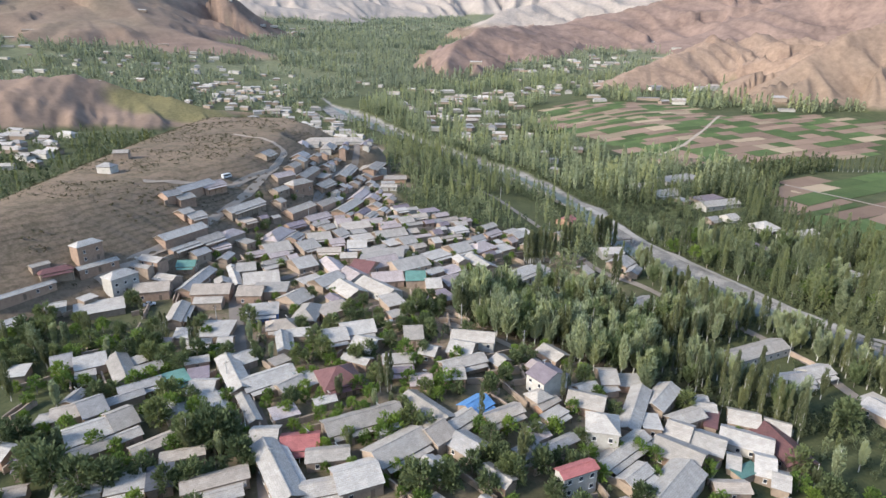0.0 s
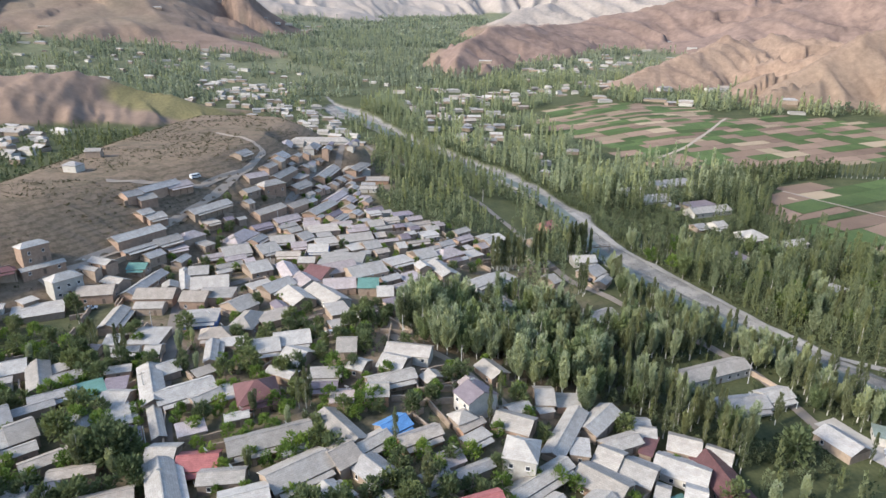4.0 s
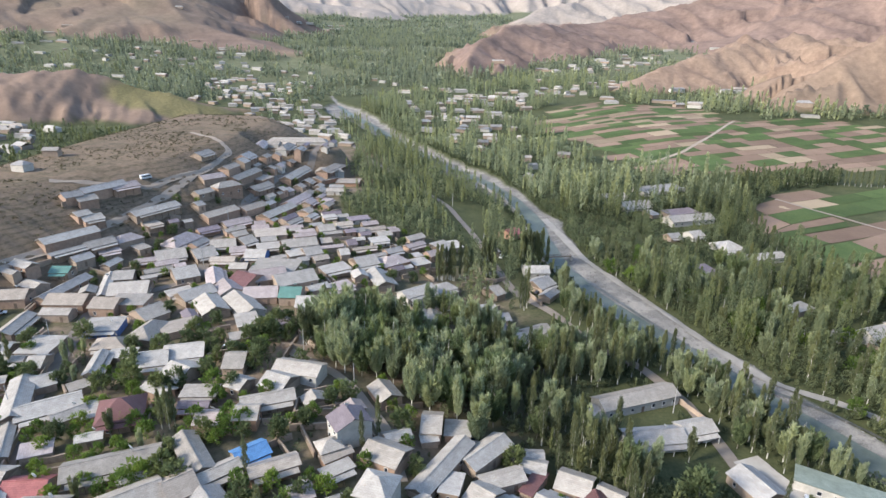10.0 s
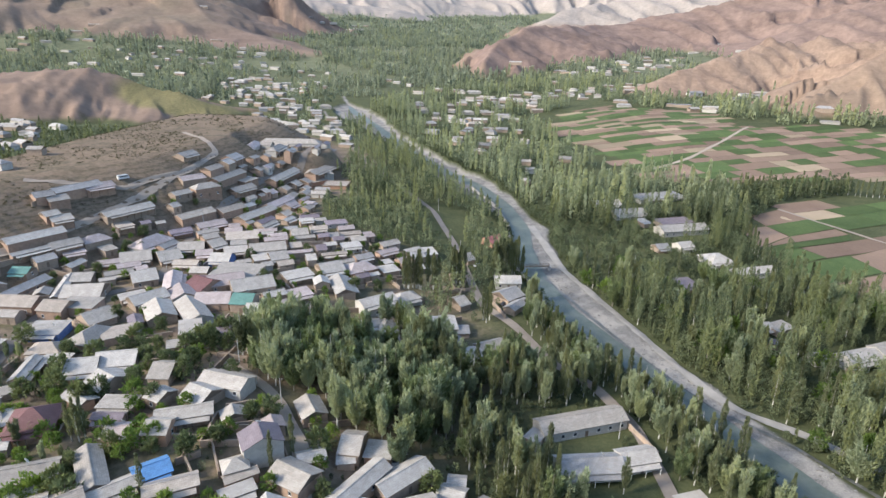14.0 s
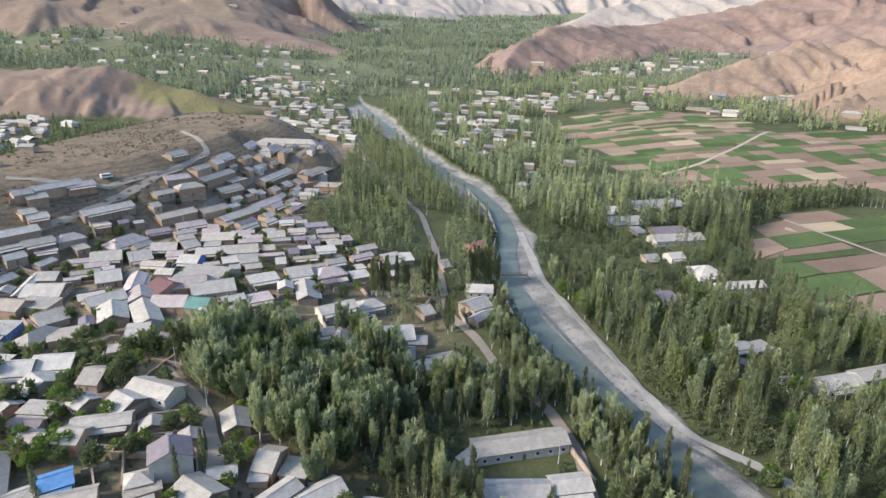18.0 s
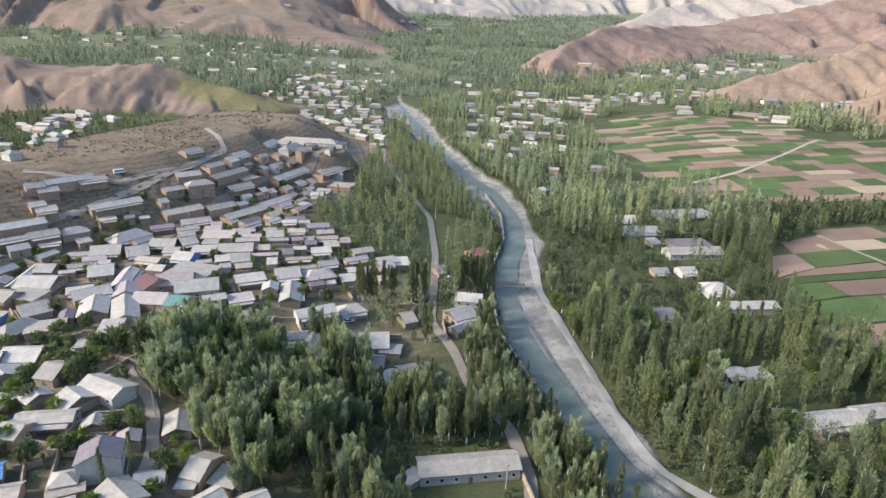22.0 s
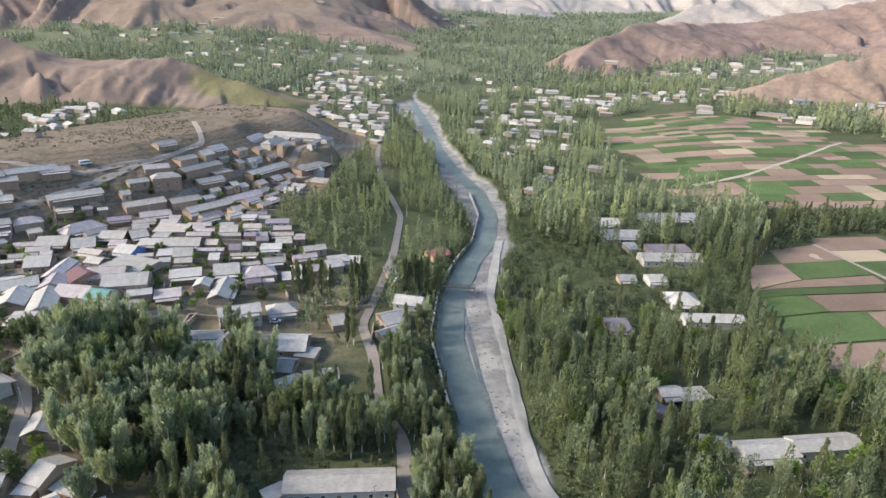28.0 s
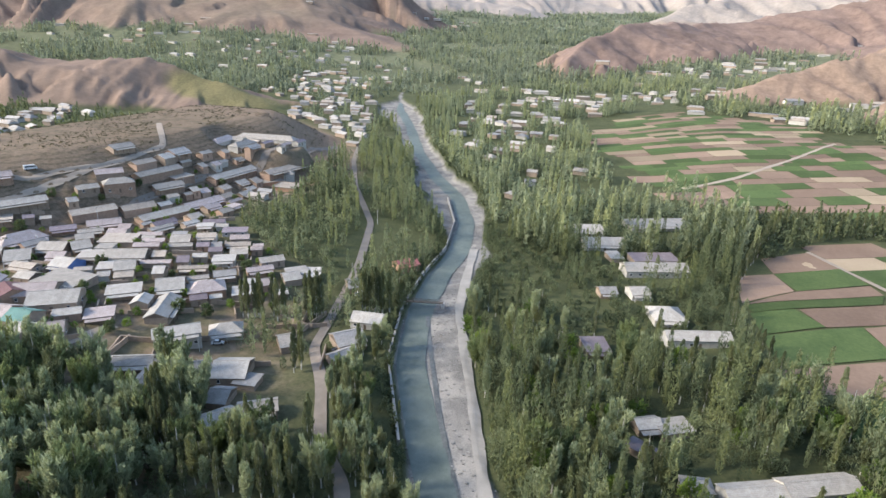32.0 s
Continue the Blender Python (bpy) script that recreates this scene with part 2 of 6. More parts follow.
def ridge_height(x, y, floor):
    """The highest slope over each point, with spurs and gullies running down from the crests."""
    top = np.array(floor, float)
    x, y = np.asarray(x, float), np.asarray(y, float)
    for line, grain, depth, seed in RIDGES:
        reach = max(q[3] for q in line) * 1.7
        near = (x > min(q[0] for q in line) - reach) & (x < max(q[0] for q in line) + reach) & (y > min(q[1] for q in line) - reach) & (y < max(q[1] for q in line) + reach)
        if not near.any():
            continue
        px, py, low = x[near], y[near], top[near]
        warp = fbm(px / (grain * 3.2), py / (grain * 3.2), 3, seed + 7) - 0.5
        wx, wy = px + grain * 0.9 * warp, py - grain * 0.9 * warp
        best, crest, wide, along = np.full(px.shape, 1e9), np.zeros(px.shape), np.ones(px.shape), np.zeros(px.shape)
        run = 0.0
        for i, ((ax, ay, az, aw), (bx, by, bz, bw)) in enumerate(zip(line, line[1:])):
            dx, dy = bx - ax, by - ay
            size = math.hypot(dx, dy)
            raw = ((wx - ax) * dx + (wy - ay) * dy) / (size * size)
            k = np.clip(raw, 0, 1)
            ox, oy = wx - ax - k * dx, wy - ay - k * dy
            d = np.hypot(ox, oy)
            beyond = np.maximum(raw - 1, np.maximum(-raw, 0)) * size
            across = np.abs((wx - ax) * dy - (wy - ay) * dx) / size
            bend = np.where(beyond > 0, np.arctan2(beyond, across + 1e-6), 0.0)
            w = aw + k * (bw - aw)
            pos = run + k * size + np.sign(raw - 0.5) * bend * w * 0.45
            closer = d / w < best
            best = np.where(closer, d / w, best)
            crest = np.where(closer, az + k * (bz - az), crest)
            wide = np.where(closer, w, wide)
            along = np.where(closer, pos, along)
            run += size
        far = best * wide
        spur = ridged(along / grain + 0.9 * warp, far / (grain * 14.0), 3, seed)
        small = ridged(along / (grain * 0.34) + 1.5 * warp, far / (grain * 5.0), 3, seed + 3)
        u = best * np.clip(1.0 + 0.95 * depth * (0.48 - spur) + 0.42 * depth * (0.45 - small), 0.6, 1.8)
        teeth = (crest - low) * 0.16 * (ridged(along / (grain * 0.8), best * 0 + 0.3, 3, seed + 9) - 0.55)
        h = low + (crest + teeth - low) * np.clip(1 - u, 0, 1) ** 1.12 * (1 - step((best - 0.75) / 0.4))
        lift = np.clip(h - low, 0, 80)
        h = h + lift * 0.24 * (ridged(px / (grain * 1.3) + warp, py / (grain * 1.3) - warp, 4, seed + 21) - 0.5)
        top[near] = np.maximum(low, np.where(crest > low, h, low))
    return top


def valley_floor(x, y):
    """The floor of the valley, without its terraces."""
    z = 0.033 * np.log1p(np.exp(np.clip((y - 520) / 60, -30, 30))) * 60
    z = np.where(y > 2000, 0.033 * (y - 520), z) + 0.012 * np.maximum(y - 2800, 0)
    z = z + 0.036 * np.maximum(y - 1050, 0) * step((y - 1050) / 400)
    return z + 55 * step((-x - 330) / 850) * step((y - 880) / 650)


def relief(x, y):
    """The height of the ground."""
    whole = np.shape(x)
    x, y = np.atleast_1d(np.asarray(x, float)), np.atleast_1d(np.asarray(y, float))
    z = valley_floor(x, y)
    near = 1 - step((y - 380) / 300)
    z = z + near * (-6.5 + 11 * step((95 - x) / 125)) - 1.2 * np.exp(-((x - 45) ** 2 + (y - 268) ** 2) / 50**2)
    z = z - (1 - near) * 2.0 + near * 2.5 * step((x - 190) / 60) + 4 * np.exp(-((x - 35) ** 2 + (y - 150) ** 2) / 45**2)
    z = z + 3 * np.exp(-((x - 5) ** 2 + (y - 182) ** 2) / 28**2) + 3 * np.exp(-(((x - 90) / 20) ** 2 + ((y - 268) / 60) ** 2))
    z = z + 13 * step((x - 90) / 160) * step((y - 520) / 300)
    # the dry terrace above the village, which falls away again to a side valley
    edge = np.interp(y, EDGE_Y, EDGE_X)
    rise = step((edge + 42 - x) / 84) * step((720 - y) / 160)
    back = step((x + 245 + 0.10 * (y - 250)) / 60)
    lumps = 3.0 * (fbm(x / 60, y / 60, 3, 5) - 0.5)
    bench = (30 + lumps) * rise
    tread = bench / 2.1
    bench = 2.1 * (np.floor(tread) + step((tread - np.floor(tread) - 0.55) / 0.45)) * 0.55 + bench * 0.45
    z = z + bench * back + 10 * rise * (1 - back)
    # the levelled yard of the long pale building
    pad = step((1.35 - np.hypot((x + 84) / 34, (y - 468) / 24)) / 0.5)
    z = z * (1 - pad) + pad * 22.0
    # bare hills beyond the side valley, mountain fronts on both sides and at the end of the valley
    if not ((x > -330) & (x < 370) & (y < 540)).all():
        z = ridge_height(x, y, z)
    behind = np.maximum(-y - 500, 0) + np.maximum(np.abs(x) - 2200, 0) * (y < 600)
    z = z + 0.25 * behind * (0.5 + fbm(x / 500, y / 500, 3, 81))
    # small unevenness and the river bed
    z = z + 0.8 * (fbm(x / 25, y / 25, 3, 3) - 0.5) + step((y - 500) / 300) * 3.0 * (fbm(x / 60, y / 60, 4, 8) - 0.5)
    d, side = from_line(x, y, RIVER)
    bed = step((bed_width(y, side) + 1.5 - d) / 3) * step((960 - y) / 70)
    level = river_level(x, y)
    return (z * (1 - bed) + bed * (level - 1.3 + 0.07 * np.minimum(d, 14) + 0.9 * fbm(x / 9, y / 9, 3, 7))).reshape(whole)


def bed_width(y, side):
    """Half the river bed: a steep wall on the village's bank, a broad gravel bank on the other."""
    return (0.78 + 0.5 * value_noise(np.asarray(y, float) / 13, np.asarray(y, float) * 0 + 4.5, 95)) * np.where(side > 0, np.interp(y, (400, 445, 485, 530, 600, 700, 800, 860, 920), (6.0, 20, 23, 16, 15, 17, 26, 26, 3)), np.interp(y, (200, 240, 280, 340, 390, 430, 520, 600, 700, 800, 860, 920), (12, 15, 20, 18, 15, 11, 14, 15, 13, 18, 18, 3)))


def river_level(x, y):
    return np.interp(y, (0, 430, 640, 860, 2200), (-6.4, -5.8, -1.5, 6.0, 50.0))


def polar_sheet():
    """One sheet of ground: rings about a point under the way, close together where the view goes."""
    radii = 14 * np.exp(np.arange(0, 620) * 0.00966)
    ahead = np.radians(np.arange(-60, 60, 0.2))
    round_ = np.radians(np.arange(60, 300, 4.0))
    turn = np.concatenate([ahead, round_])
    rr, tt = np.meshgrid(radii, turn, indexing="ij")
    x, y = 95 + rr * np.sin(tt), 40 + rr * np.cos(tt)
    z = relief(x, y)
    n, k = rr.shape
    i, j = np.meshgrid(np.arange(n - 1), np.arange(k), indexing="ij")
    a, b = i * k + j, i * k + (j + 1) % k
    faces = np.stack([a, a + k, b + k, b], -1).reshape(-1, 4)[:, ::-1]
    centre = np.array([[95, 40, float(relief(95, 40))]])
    verts = np.concatenate([np.stack([x, y, z], -1).reshape(-1, 3), centre])
    j = np.arange(0, k, 2)
    hub = np.stack([(j + 2) % k, j + 1, j, np.full(len(j), n * k)], -1)
    hub = hub[j + 1 < k]
    return verts, np.concatenate([faces, hub])


def mesh_from(name, verts, faces, material=None, smooth=True):
    me = bpy.data.meshes.new(name)
    verts, faces = np.asarray(verts, np.float32), np.asarray(faces, np.int32)
    k = faces.shape[1]
    me.vertices.add(len(verts))
    me.vertices.foreach_set("co", verts.ravel())
    me.loops.add(faces.size)
    me.loops.foreach_set("vertex_index", faces.ravel())
    me.polygons.add(len(faces))
    me.polygons.foreach_set("loop_start", np.arange(0, faces.size, k, dtype=np.int32))
    me.polygons.foreach_set("loop_total", np.full(len(faces), k, np.int32))
    me.polygons.foreach_set("use_smooth", np.full(len(faces), smooth))
    me.update(calc_edges=True)
    if material:
        me.materials.append(material)
    return me


verts, faces = polar_sheet()
gx, gy = verts[:, 0], verts[:, 1]
river_d, river_side = from_line(gx, gy, RIVER)


def meadow(x, y):
    """How green the ground is: valley floor and side valley green, terrace, hills and mountains dry."""
    x, y = np.asarray(x, float), np.asarray(y, float)
    lift = ridge_height(x, y, np.zeros(x.shape) + valley_floor(x, y)) - valley_floor(x, y)
    out = 1 - step((lift - 2.5 + 5 * (fbm(x / 40, y / 40, 3, 19) - 0.5)) / 5)
    edge = np.interp(y, EDGE_Y, EDGE_X)
    terrace = step((edge + 52 - x) / 30) * step((740 - y) / 120) * step((x + 250 + 0.1 * (y - 250)) / 40)
    return out * (1 - terrace)


def terraced(x, y):
    edge = np.interp(y, EDGE_Y, EDGE_X)
    return step((edge + 50 - x) / 60) * step((740 - y) / 120) * step((x + 250 + 0.1 * (y - 250)) / 40) * (y > 120)


green = meadow(gx, gy)
green = np.maximum(green, 0.35 * step((1.2 - np.hypot((gx + 1150) / 420, (gy - 1750) / 420)) / 0.6) * fbm(gx / 120, gy / 120, 3, 52))
ground_me = mesh_from("ground", verts, faces)
for name, values in (("green", green), ("gravel", step((bed_width(gy, river_side) + 0.6 - river_d) / 2)), ("red", np.maximum(step((gx - 0.05 * gy + 150) / 300) * step((gy - 700) / 300), 0.55 * step((gy - 480) / 150))), ("upland", step((gy - 850) / 700)), ("olive", step((1.15 - np.hypot((gx + 318) / 85, (gy - 728) / 42)) / 0.3)), ("pale", np.maximum(step((gy - 2700) / 700), step((gy - 2350) / 150) * step((gx - 50) / 100))), ("maroon", np.maximum(step((gx + 60) / 40) * step((gy - 1290) / 60) * step((2350 - gy) / 200), np.maximum(0.6 * step((-gx - 420) / 150) * step((gy - 1150) / 300), 0.45 * step((-gx - 230) / 60) * step((gy - 540) / 60) * step((900 - gy) / 60)))), ("terrace", terraced(gx, gy)), ("village", np.maximum(step((60 - np.hypot((gx + 10) / 1.9, (gy - 215) / 2.4)) / 25), step((1.3 - np.hypot((gx + 78) / 52, (gy - 450) / 140)) / 0.4)))):
    at = ground_me.attributes.new(name, "FLOAT", "POINT")
    at.data.foreach_set("value", np.asarray(values, np.float32))

earth, n, l, b = nodes_of("valley_ground", 0.95, 0.1)
p = position(n)


def given(name):
    a = n.new("ShaderNodeAttribute")
    a.attribute_name = name
    return a.outputs["Fac"]


big, mid, fine = noise_node(n, l, 0.012, 6, 0.6, p), noise_node(n, l, 0.09, 6, 0.65, p), noise_node(n, l, 0.8, 5, 0.7, p)
grass = mix(n, l, 0.5, ramp(n, l, mid, (0.3, (0.034, 0.044, 0.019)), (0.7, (0.110, 0.116, 0.055))), ramp(n, l, fine, (0.3, (0.028, 0.038, 0.017)), (0.7, (0.105, 0.108, 0.053))))
dust = mix(n, l, 0.5, ramp(n, l, mid, (0.3, (0.15, 0.108, 0.079)), (0.7, (0.30, 0.226, 0.167))), ramp(n, l, fine, (0.3, (0.125, 0.094, 0.067)), (0.7, (0.30, 0.228, 0.170))))
dry = mix(n, l, 0.45, ramp(n, l, big, (0.3, (0.135, 0.098, 0.070)), (0.7, (0.24, 0.175, 0.122))), ramp(n, l, mid, (0.35, (0.085, 0.07, 0.046)), (0.65, (0.25, 0.182, 0.128))))
scrub = ramp(n, l, noise_node(n, l, 0.22, 6, 0.75, p), (0.52, (0, 0, 0)), (0.68, (1, 1, 1)))
dry = mix(n, l, math_node(n, l, "MULTIPLY", scrub, 0.6), dry, (0.10, 0.093, 0.05))
red = mix(n, l, 0.4, ramp(n, l, big, (0.35, (0.20, 0.132, 0.098)), (0.65, (0.31, 0.222, 0.162))), ramp(n, l, mid, (0.35, (0.155, 0.102, 0.078)), (0.65, (0.33, 0.237, 0.172))))
stones = mix(n, l, 0.5, ramp(n, l, mid, (0.42, (0.11, 0.105, 0.098)), (0.58, (0.31, 0.288, 0.255))), ramp(n, l, noise_node(n, l, 2.2, 6, 0.8, p), (0.35, (0.10, 0.095, 0.09)), (0.65, (0.34, 0.318, 0.285))))
sep = n.new("ShaderNodeSeparateXYZ")
l.new(p, sep.inputs[0])
level_lines = math_node(n, l, "SINE", math_node(n, l, "MULTIPLY_ADD", sep.outputs["Z"], 3.4))
l.new(math_node(n, l, "MULTIPLY", noise_node(n, l, 0.03, 4, 0.6, p), 26.0), level_lines.node.inputs[0].links[0].from_node.inputs[2])
furrow = math_node(n, l, "MULTIPLY", ramp(n, l, level_lines, (0.1, (0, 0, 0)), (0.75, (1, 1, 1))), given("terrace"))
dry = mix(n, l, math_node(n, l, "MULTIPLY", furrow, 0.62), dry, (0.075, 0.068, 0.04))
dry = mix(n, l, 0.42, dry, ramp(n, l, noise_node(n, l, 0.45, 8, 0.8, p), (0.38, (0.060, 0.050, 0.032)), (0.62, (0.27, 0.20, 0.142))))
red = mix(n, l, 0.30, red, ramp(n, l, noise_node(n, l, 0.16, 9, 0.8, p), (0.38, (0.11, 0.085, 0.060)), (0.62, (0.37, 0.265, 0.19))))
ground_col = mix(n, l, given("red"), dry, red)
# haze over the far ranges, painted as paler rock
hazed_rock = mix(n, l, 0.5, ramp(n, l, big, (0.35, (0.25, 0.215, 0.185)), (0.65, (0.37, 0.318, 0.268))), ramp(n, l, mid, (0.35, (0.24, 0.208, 0.182)), (0.65, (0.38, 0.328, 0.28))))
# red-brown rock; on spur and left range cloud shade is put into it
maroon = mix(n, l, 0.45, ramp(n, l, big, (0.35, (0.140, 0.098, 0.080)), (0.65, (0.245, 0.172, 0.138))), ramp(n, l, noise_node(n, l, 0.05, 8, 0.75, p), (0.38, (0.12, 0.086, 0.072)), (0.62, (0.29, 0.202, 0.160))))
ground_col = mix(n, l, given("maroon"), ground_col, maroon)
olive = ramp(n, l, noise_node(n, l, 0.35, 7, 0.8, p), (0.35, (0.085, 0.085, 0.035)), (0.65, (0.23, 0.205, 0.085)))
ground_col = mix(n, l, math_node(n, l, "MULTIPLY", given("olive"), 0.8), ground_col, olive)
ground_col = mix(n, l, given("pale"), ground_col, hazed_rock)
yard = ramp(n, l, noise_node(n, l, 0.06, 5, 0.7, p), (0.45, (0, 0, 0)), (0.6, (1, 1, 1)))
floor_col = mix(n, l, math_node(n, l, "MULTIPLY", given("village"), math_node(n, l, "ADD", math_node(n, l, "MULTIPLY", yard, 0.6), 0.35)), grass, dust)
# valley haze put into the grass colour, lighter with distance
hazed_grass = ramp(n, l, mid, (0.3, (0.085, 0.098, 0.055)), (0.7, (0.195, 0.197, 0.118)))
floor_col = mix(n, l, given("upland"), floor_col, hazed_grass)
ground_col = mix(n, l, given("green"), ground_col, floor_col)
ground_col = mix(n, l, given("gravel"), ground_col, stones)
l.new(ground_col, b.inputs["Base Color"])
bump(n, l, b, fine, 0.5, 0.3)
ground_me.materials.append(earth)
ground = tagged(new("ground", ground_me), "valley floor of grass and dust rising to dry terraces and bare brown mountains", "ground", kind="structure")

# ---- river ----
water, n, l, b = nodes_of("river_water", 0.5, 0.2)
p = position(n)
l.new(ramp(n, l, noise_node(n, l, 0.15, 5, 0.7, p), (0.3, (0.085, 0.105, 0.088)), (0.7, (0.150, 0.170, 0.145))), b.inputs["Base Color"])
bump(n, l, b, noise_node(n, l, 0.9, 6, 0.75, p), 0.6, 0.25)


def ribbon(name, line, half, lift, material, level=None, every=4.0, crossings=4, wobble=0.0):
    """A strip along a line: on the ground, or level as water is."""
    pts = [Vector(q) for q in line]
    dense = []
    for q, r in zip(pts, pts[1:]):
        k = max(1, int((r - q).length / every))
        dense += [q.lerp(r, i / k) for i in range(k)]
    dense.append(pts[-1])
    for _ in range(3):
        dense = [dense[0]] + [(u + v * 2 + w) / 4 for u, v, w in zip(dense, dense[1:], dense[2:])] + [dense[-1]]
    rows = []
    for i, q in enumerate(dense):
        way = (dense[min(i + 1, len(dense) - 1)] - dense[max(i - 1, 0)]).normalized()
        normal = Vector((-way.y, way.x))
        wide = half * (1.0 if wobble == 0 else 1.0 - 0.6 * float(step((q.y - 840) / 80))) * (1 + wobble * (fbm(np.array(i * 0.23), np.array(3.1), 3, 90) - 0.5))
        rows.append([q + normal * wide * (2 * s / crossings - 1) for s in range(crossings + 1)])
    flat = np.array([[v.x, v.y] for row in rows for v in row])
    z = (level(flat[:, 0], flat[:, 1]) if level else relief(flat[:, 0], flat[:, 1])) + lift
    c = crossings + 1
    fs = [(i * c + j, i * c + j + 1, (i + 1) * c + j + 1, (i + 1) * c + j) for i in range(len(rows) - 1) for j in range(crossings)]
    return mesh_from(name, np.column_stack([flat, z]), np.array(fs)[:, ::-1], material)


tagged(new("water", ribbon("water", RIVER, 5.2, -0.25, water, river_level, wobble=0.35)), "shallow grey-green mountain river in a gravel bed", "river", kind="structure")

STREAM = [(101, 317), (113, 289), (130, 252), (143, 227), (154, 208), (172, 192), (190, 168)]
wet, n, l, b = nodes_of("wet_channel", 0.35, 0.4)
l.new(ramp(n, l, noise_node(n, l, 0.4, 6, 0.8, position(n)), (0.35, (0.045, 0.047, 0.043)), (0.65, (0.14, 0.14, 0.125))), b.inputs["Base Color"])
tagged(new("water", ribbon("water", STREAM, 0.75, 0.22, wet, None, 2.0, 2)), "thin dark side channel in the gravel beside the river", "stream", kind="structure")

# ---- houses ----
def part(name, mesh, material, parent, label=""):
    """Links a bmesh or a mesh as one object under a thing or a part."""
    if isinstance(mesh, bmesh.types.BMesh):
        me = bpy.data.meshes.new(name)
        mesh.to_mesh(me)
        mesh.free()
        mesh = me
    if material and not mesh.materials:
        mesh.materials.append(material)
    ob = new(name, mesh)
    ob.parent = parent
    return tagged(ob, label)


def solid(bm, pts, faces):
    vs = [bm.verts.new(p) for p in pts]
    for f in faces:
        bm.faces.new([vs[i] for i in f])
    return vs


BOX = ((0, 3, 2, 1), (4, 5, 6, 7), (0, 1, 5, 4), (1, 2, 6, 5), (2, 3, 7, 6), (3, 0, 4, 7))


def box(bm, x0, x1, y0, y1, z0, z1):
    solid(bm, ((x0, y0, z0), (x1, y0, z0), (x1, y1, z0), (x0, y1, z0), (x0, y0, z1), (x1, y0, z1), (x1, y1, z1), (x0, y1, z1)), BOX)


def slab(bm, a, b, c, d, thick):
    """A sheet with thickness below the four given corners, counter-clockwise from above."""
    low = [(p[0], p[1], p[2] - thick) for p in (a, b, c, d)]
    solid(bm, (*low, a, b, c, d), BOX)


def window_meshes():
    """A window a metre wide and high in the plane y = 0, facing -y: its frame with sill, and its pane."""
    fr, pane = bmesh.new(), bmesh.new()
    # a plate that widens below to a sill
    solid(fr, ((-0.5, -0.07, 0), (0.5, -0.07, 0), (0.5, 0.02, 0), (-0.5, 0.02, 0), (-0.5, -0.07, 1), (0.5, -0.07, 1), (0.5, 0.02, 1), (-0.5, 0.02, 1)), BOX)
    low = [f for f in fr.faces if f.normal.z < -0.5 or all(v.co.z < 0.01 for v in f.verts)]
    made = bmesh.ops.extrude_face_region(fr, geom=low)
    for v in made["geom"]:
        if isinstance(v, bmesh.types.BMVert):
            v.co.z -= 0.07
            v.co.x *= 1.12
            v.co.y = -0.15 if v.co.y < 0 else v.co.y
    box(pane, -0.42, 0.42, -0.085, -0.05, 0.08, 0.92)
    out = []
    for name, bm, mat in (("window_frame", fr, frame_white), ("pane", pane, glass)):
        me = bpy.data.meshes.new(name)
        bm.to_mesh(me)
        bm.free()
        me.materials.append(mat)
        out.append(me)
    return out


FRAME_ME, PANE_ME = window_meshes()
door_bm = bmesh.new()
box(door_bm, -0.5, 0.5, -0.05, 0.02, 0, 1)
DOOR_ME = bpy.data.meshes.new("door")
door_bm.to_mesh(DOOR_ME)
door_bm.free()
DOOR_ME.materials.append(wood_dark)

ROOF_WORDS = {"w": "white metal", "p": "pale slate", "g": "grey slate", "t": "tan clay", "k": "pinkish slate", "m": "maroon metal", "r": "faded red metal", "e": "green metal", "b": "bright blue sheet", "d": "dark metal", "l": "lilac-grey slate", "v": "pale green metal"}
WALL_WORDS = {"b": "mud-brick", "w": "whitewashed", "a": "adobe", "o": "orange brick", "u": "blue painted"}
SHAPE_WORDS = {"g": "gabled", "h": "hipped", "s": "low single-pitch", "f": "flat"}
FOOTPRINTS = []
ROOF_TOPS = []
dice = random.Random(7)


def roof_mesh(shape, L, W, h):
    """The roof over a block of L by W with eaves at h; returns it and its highest point over the eaves."""
    bm = bmesh.new()
    o, t = 0.35, 0.14
    x, y = L / 2 + o, W / 2 + o
    rise = min(2.7, 0.24 * W)
    if shape == "g":
        slab(bm, (-x, -y, h), (x, -y, h), (x, 0, h + rise), (-x, 0, h + rise), t)
        slab(bm, (-x, 0, h + rise), (x, 0, h + rise), (x, y, h), (-x, y, h), t)
        box(bm, -x, x, -0.16, 0.16, h + rise - 0.06, h + rise + 0.06)
    elif shape == "h":
        r = max(0.4, x - y * 0.9)
        top = [(-r, 0, h + rise * 1.25), (r, 0, h + rise * 1.25)]
        eaves = [(-x, -y, h), (x, -y, h), (x, y, h), (-x, y, h)]
        low = [(px, py, h - t) for px, py, _ in eaves]
        solid(bm, (*eaves, *top, *low), ((0, 1, 5, 4), (1, 2, 5), (2, 3, 4, 5), (3, 0, 4), (9, 8, 7, 6), (6, 7, 1, 0), (7, 8, 2, 1), (8, 9, 3, 2), (9, 6, 0, 3)))
    else:
        up = 0.06 * W if shape == "s" else 0.02
        slab(bm, (-x, -y, h), (x, -y, h), (x, y, h + up), (-x, y, h + up), t)
        if shape == "f":
            for a in (-1, 1):
                box(bm, -x, x, a * y - 0.15, a * y + 0.15, h - 0.1, h + 0.35)
                box(bm, a * x - 0.15, a * x + 0.15, -y + 0.15, y - 0.15, h - 0.1, h + 0.35)
    bm.normal_update()
    return bm, rise


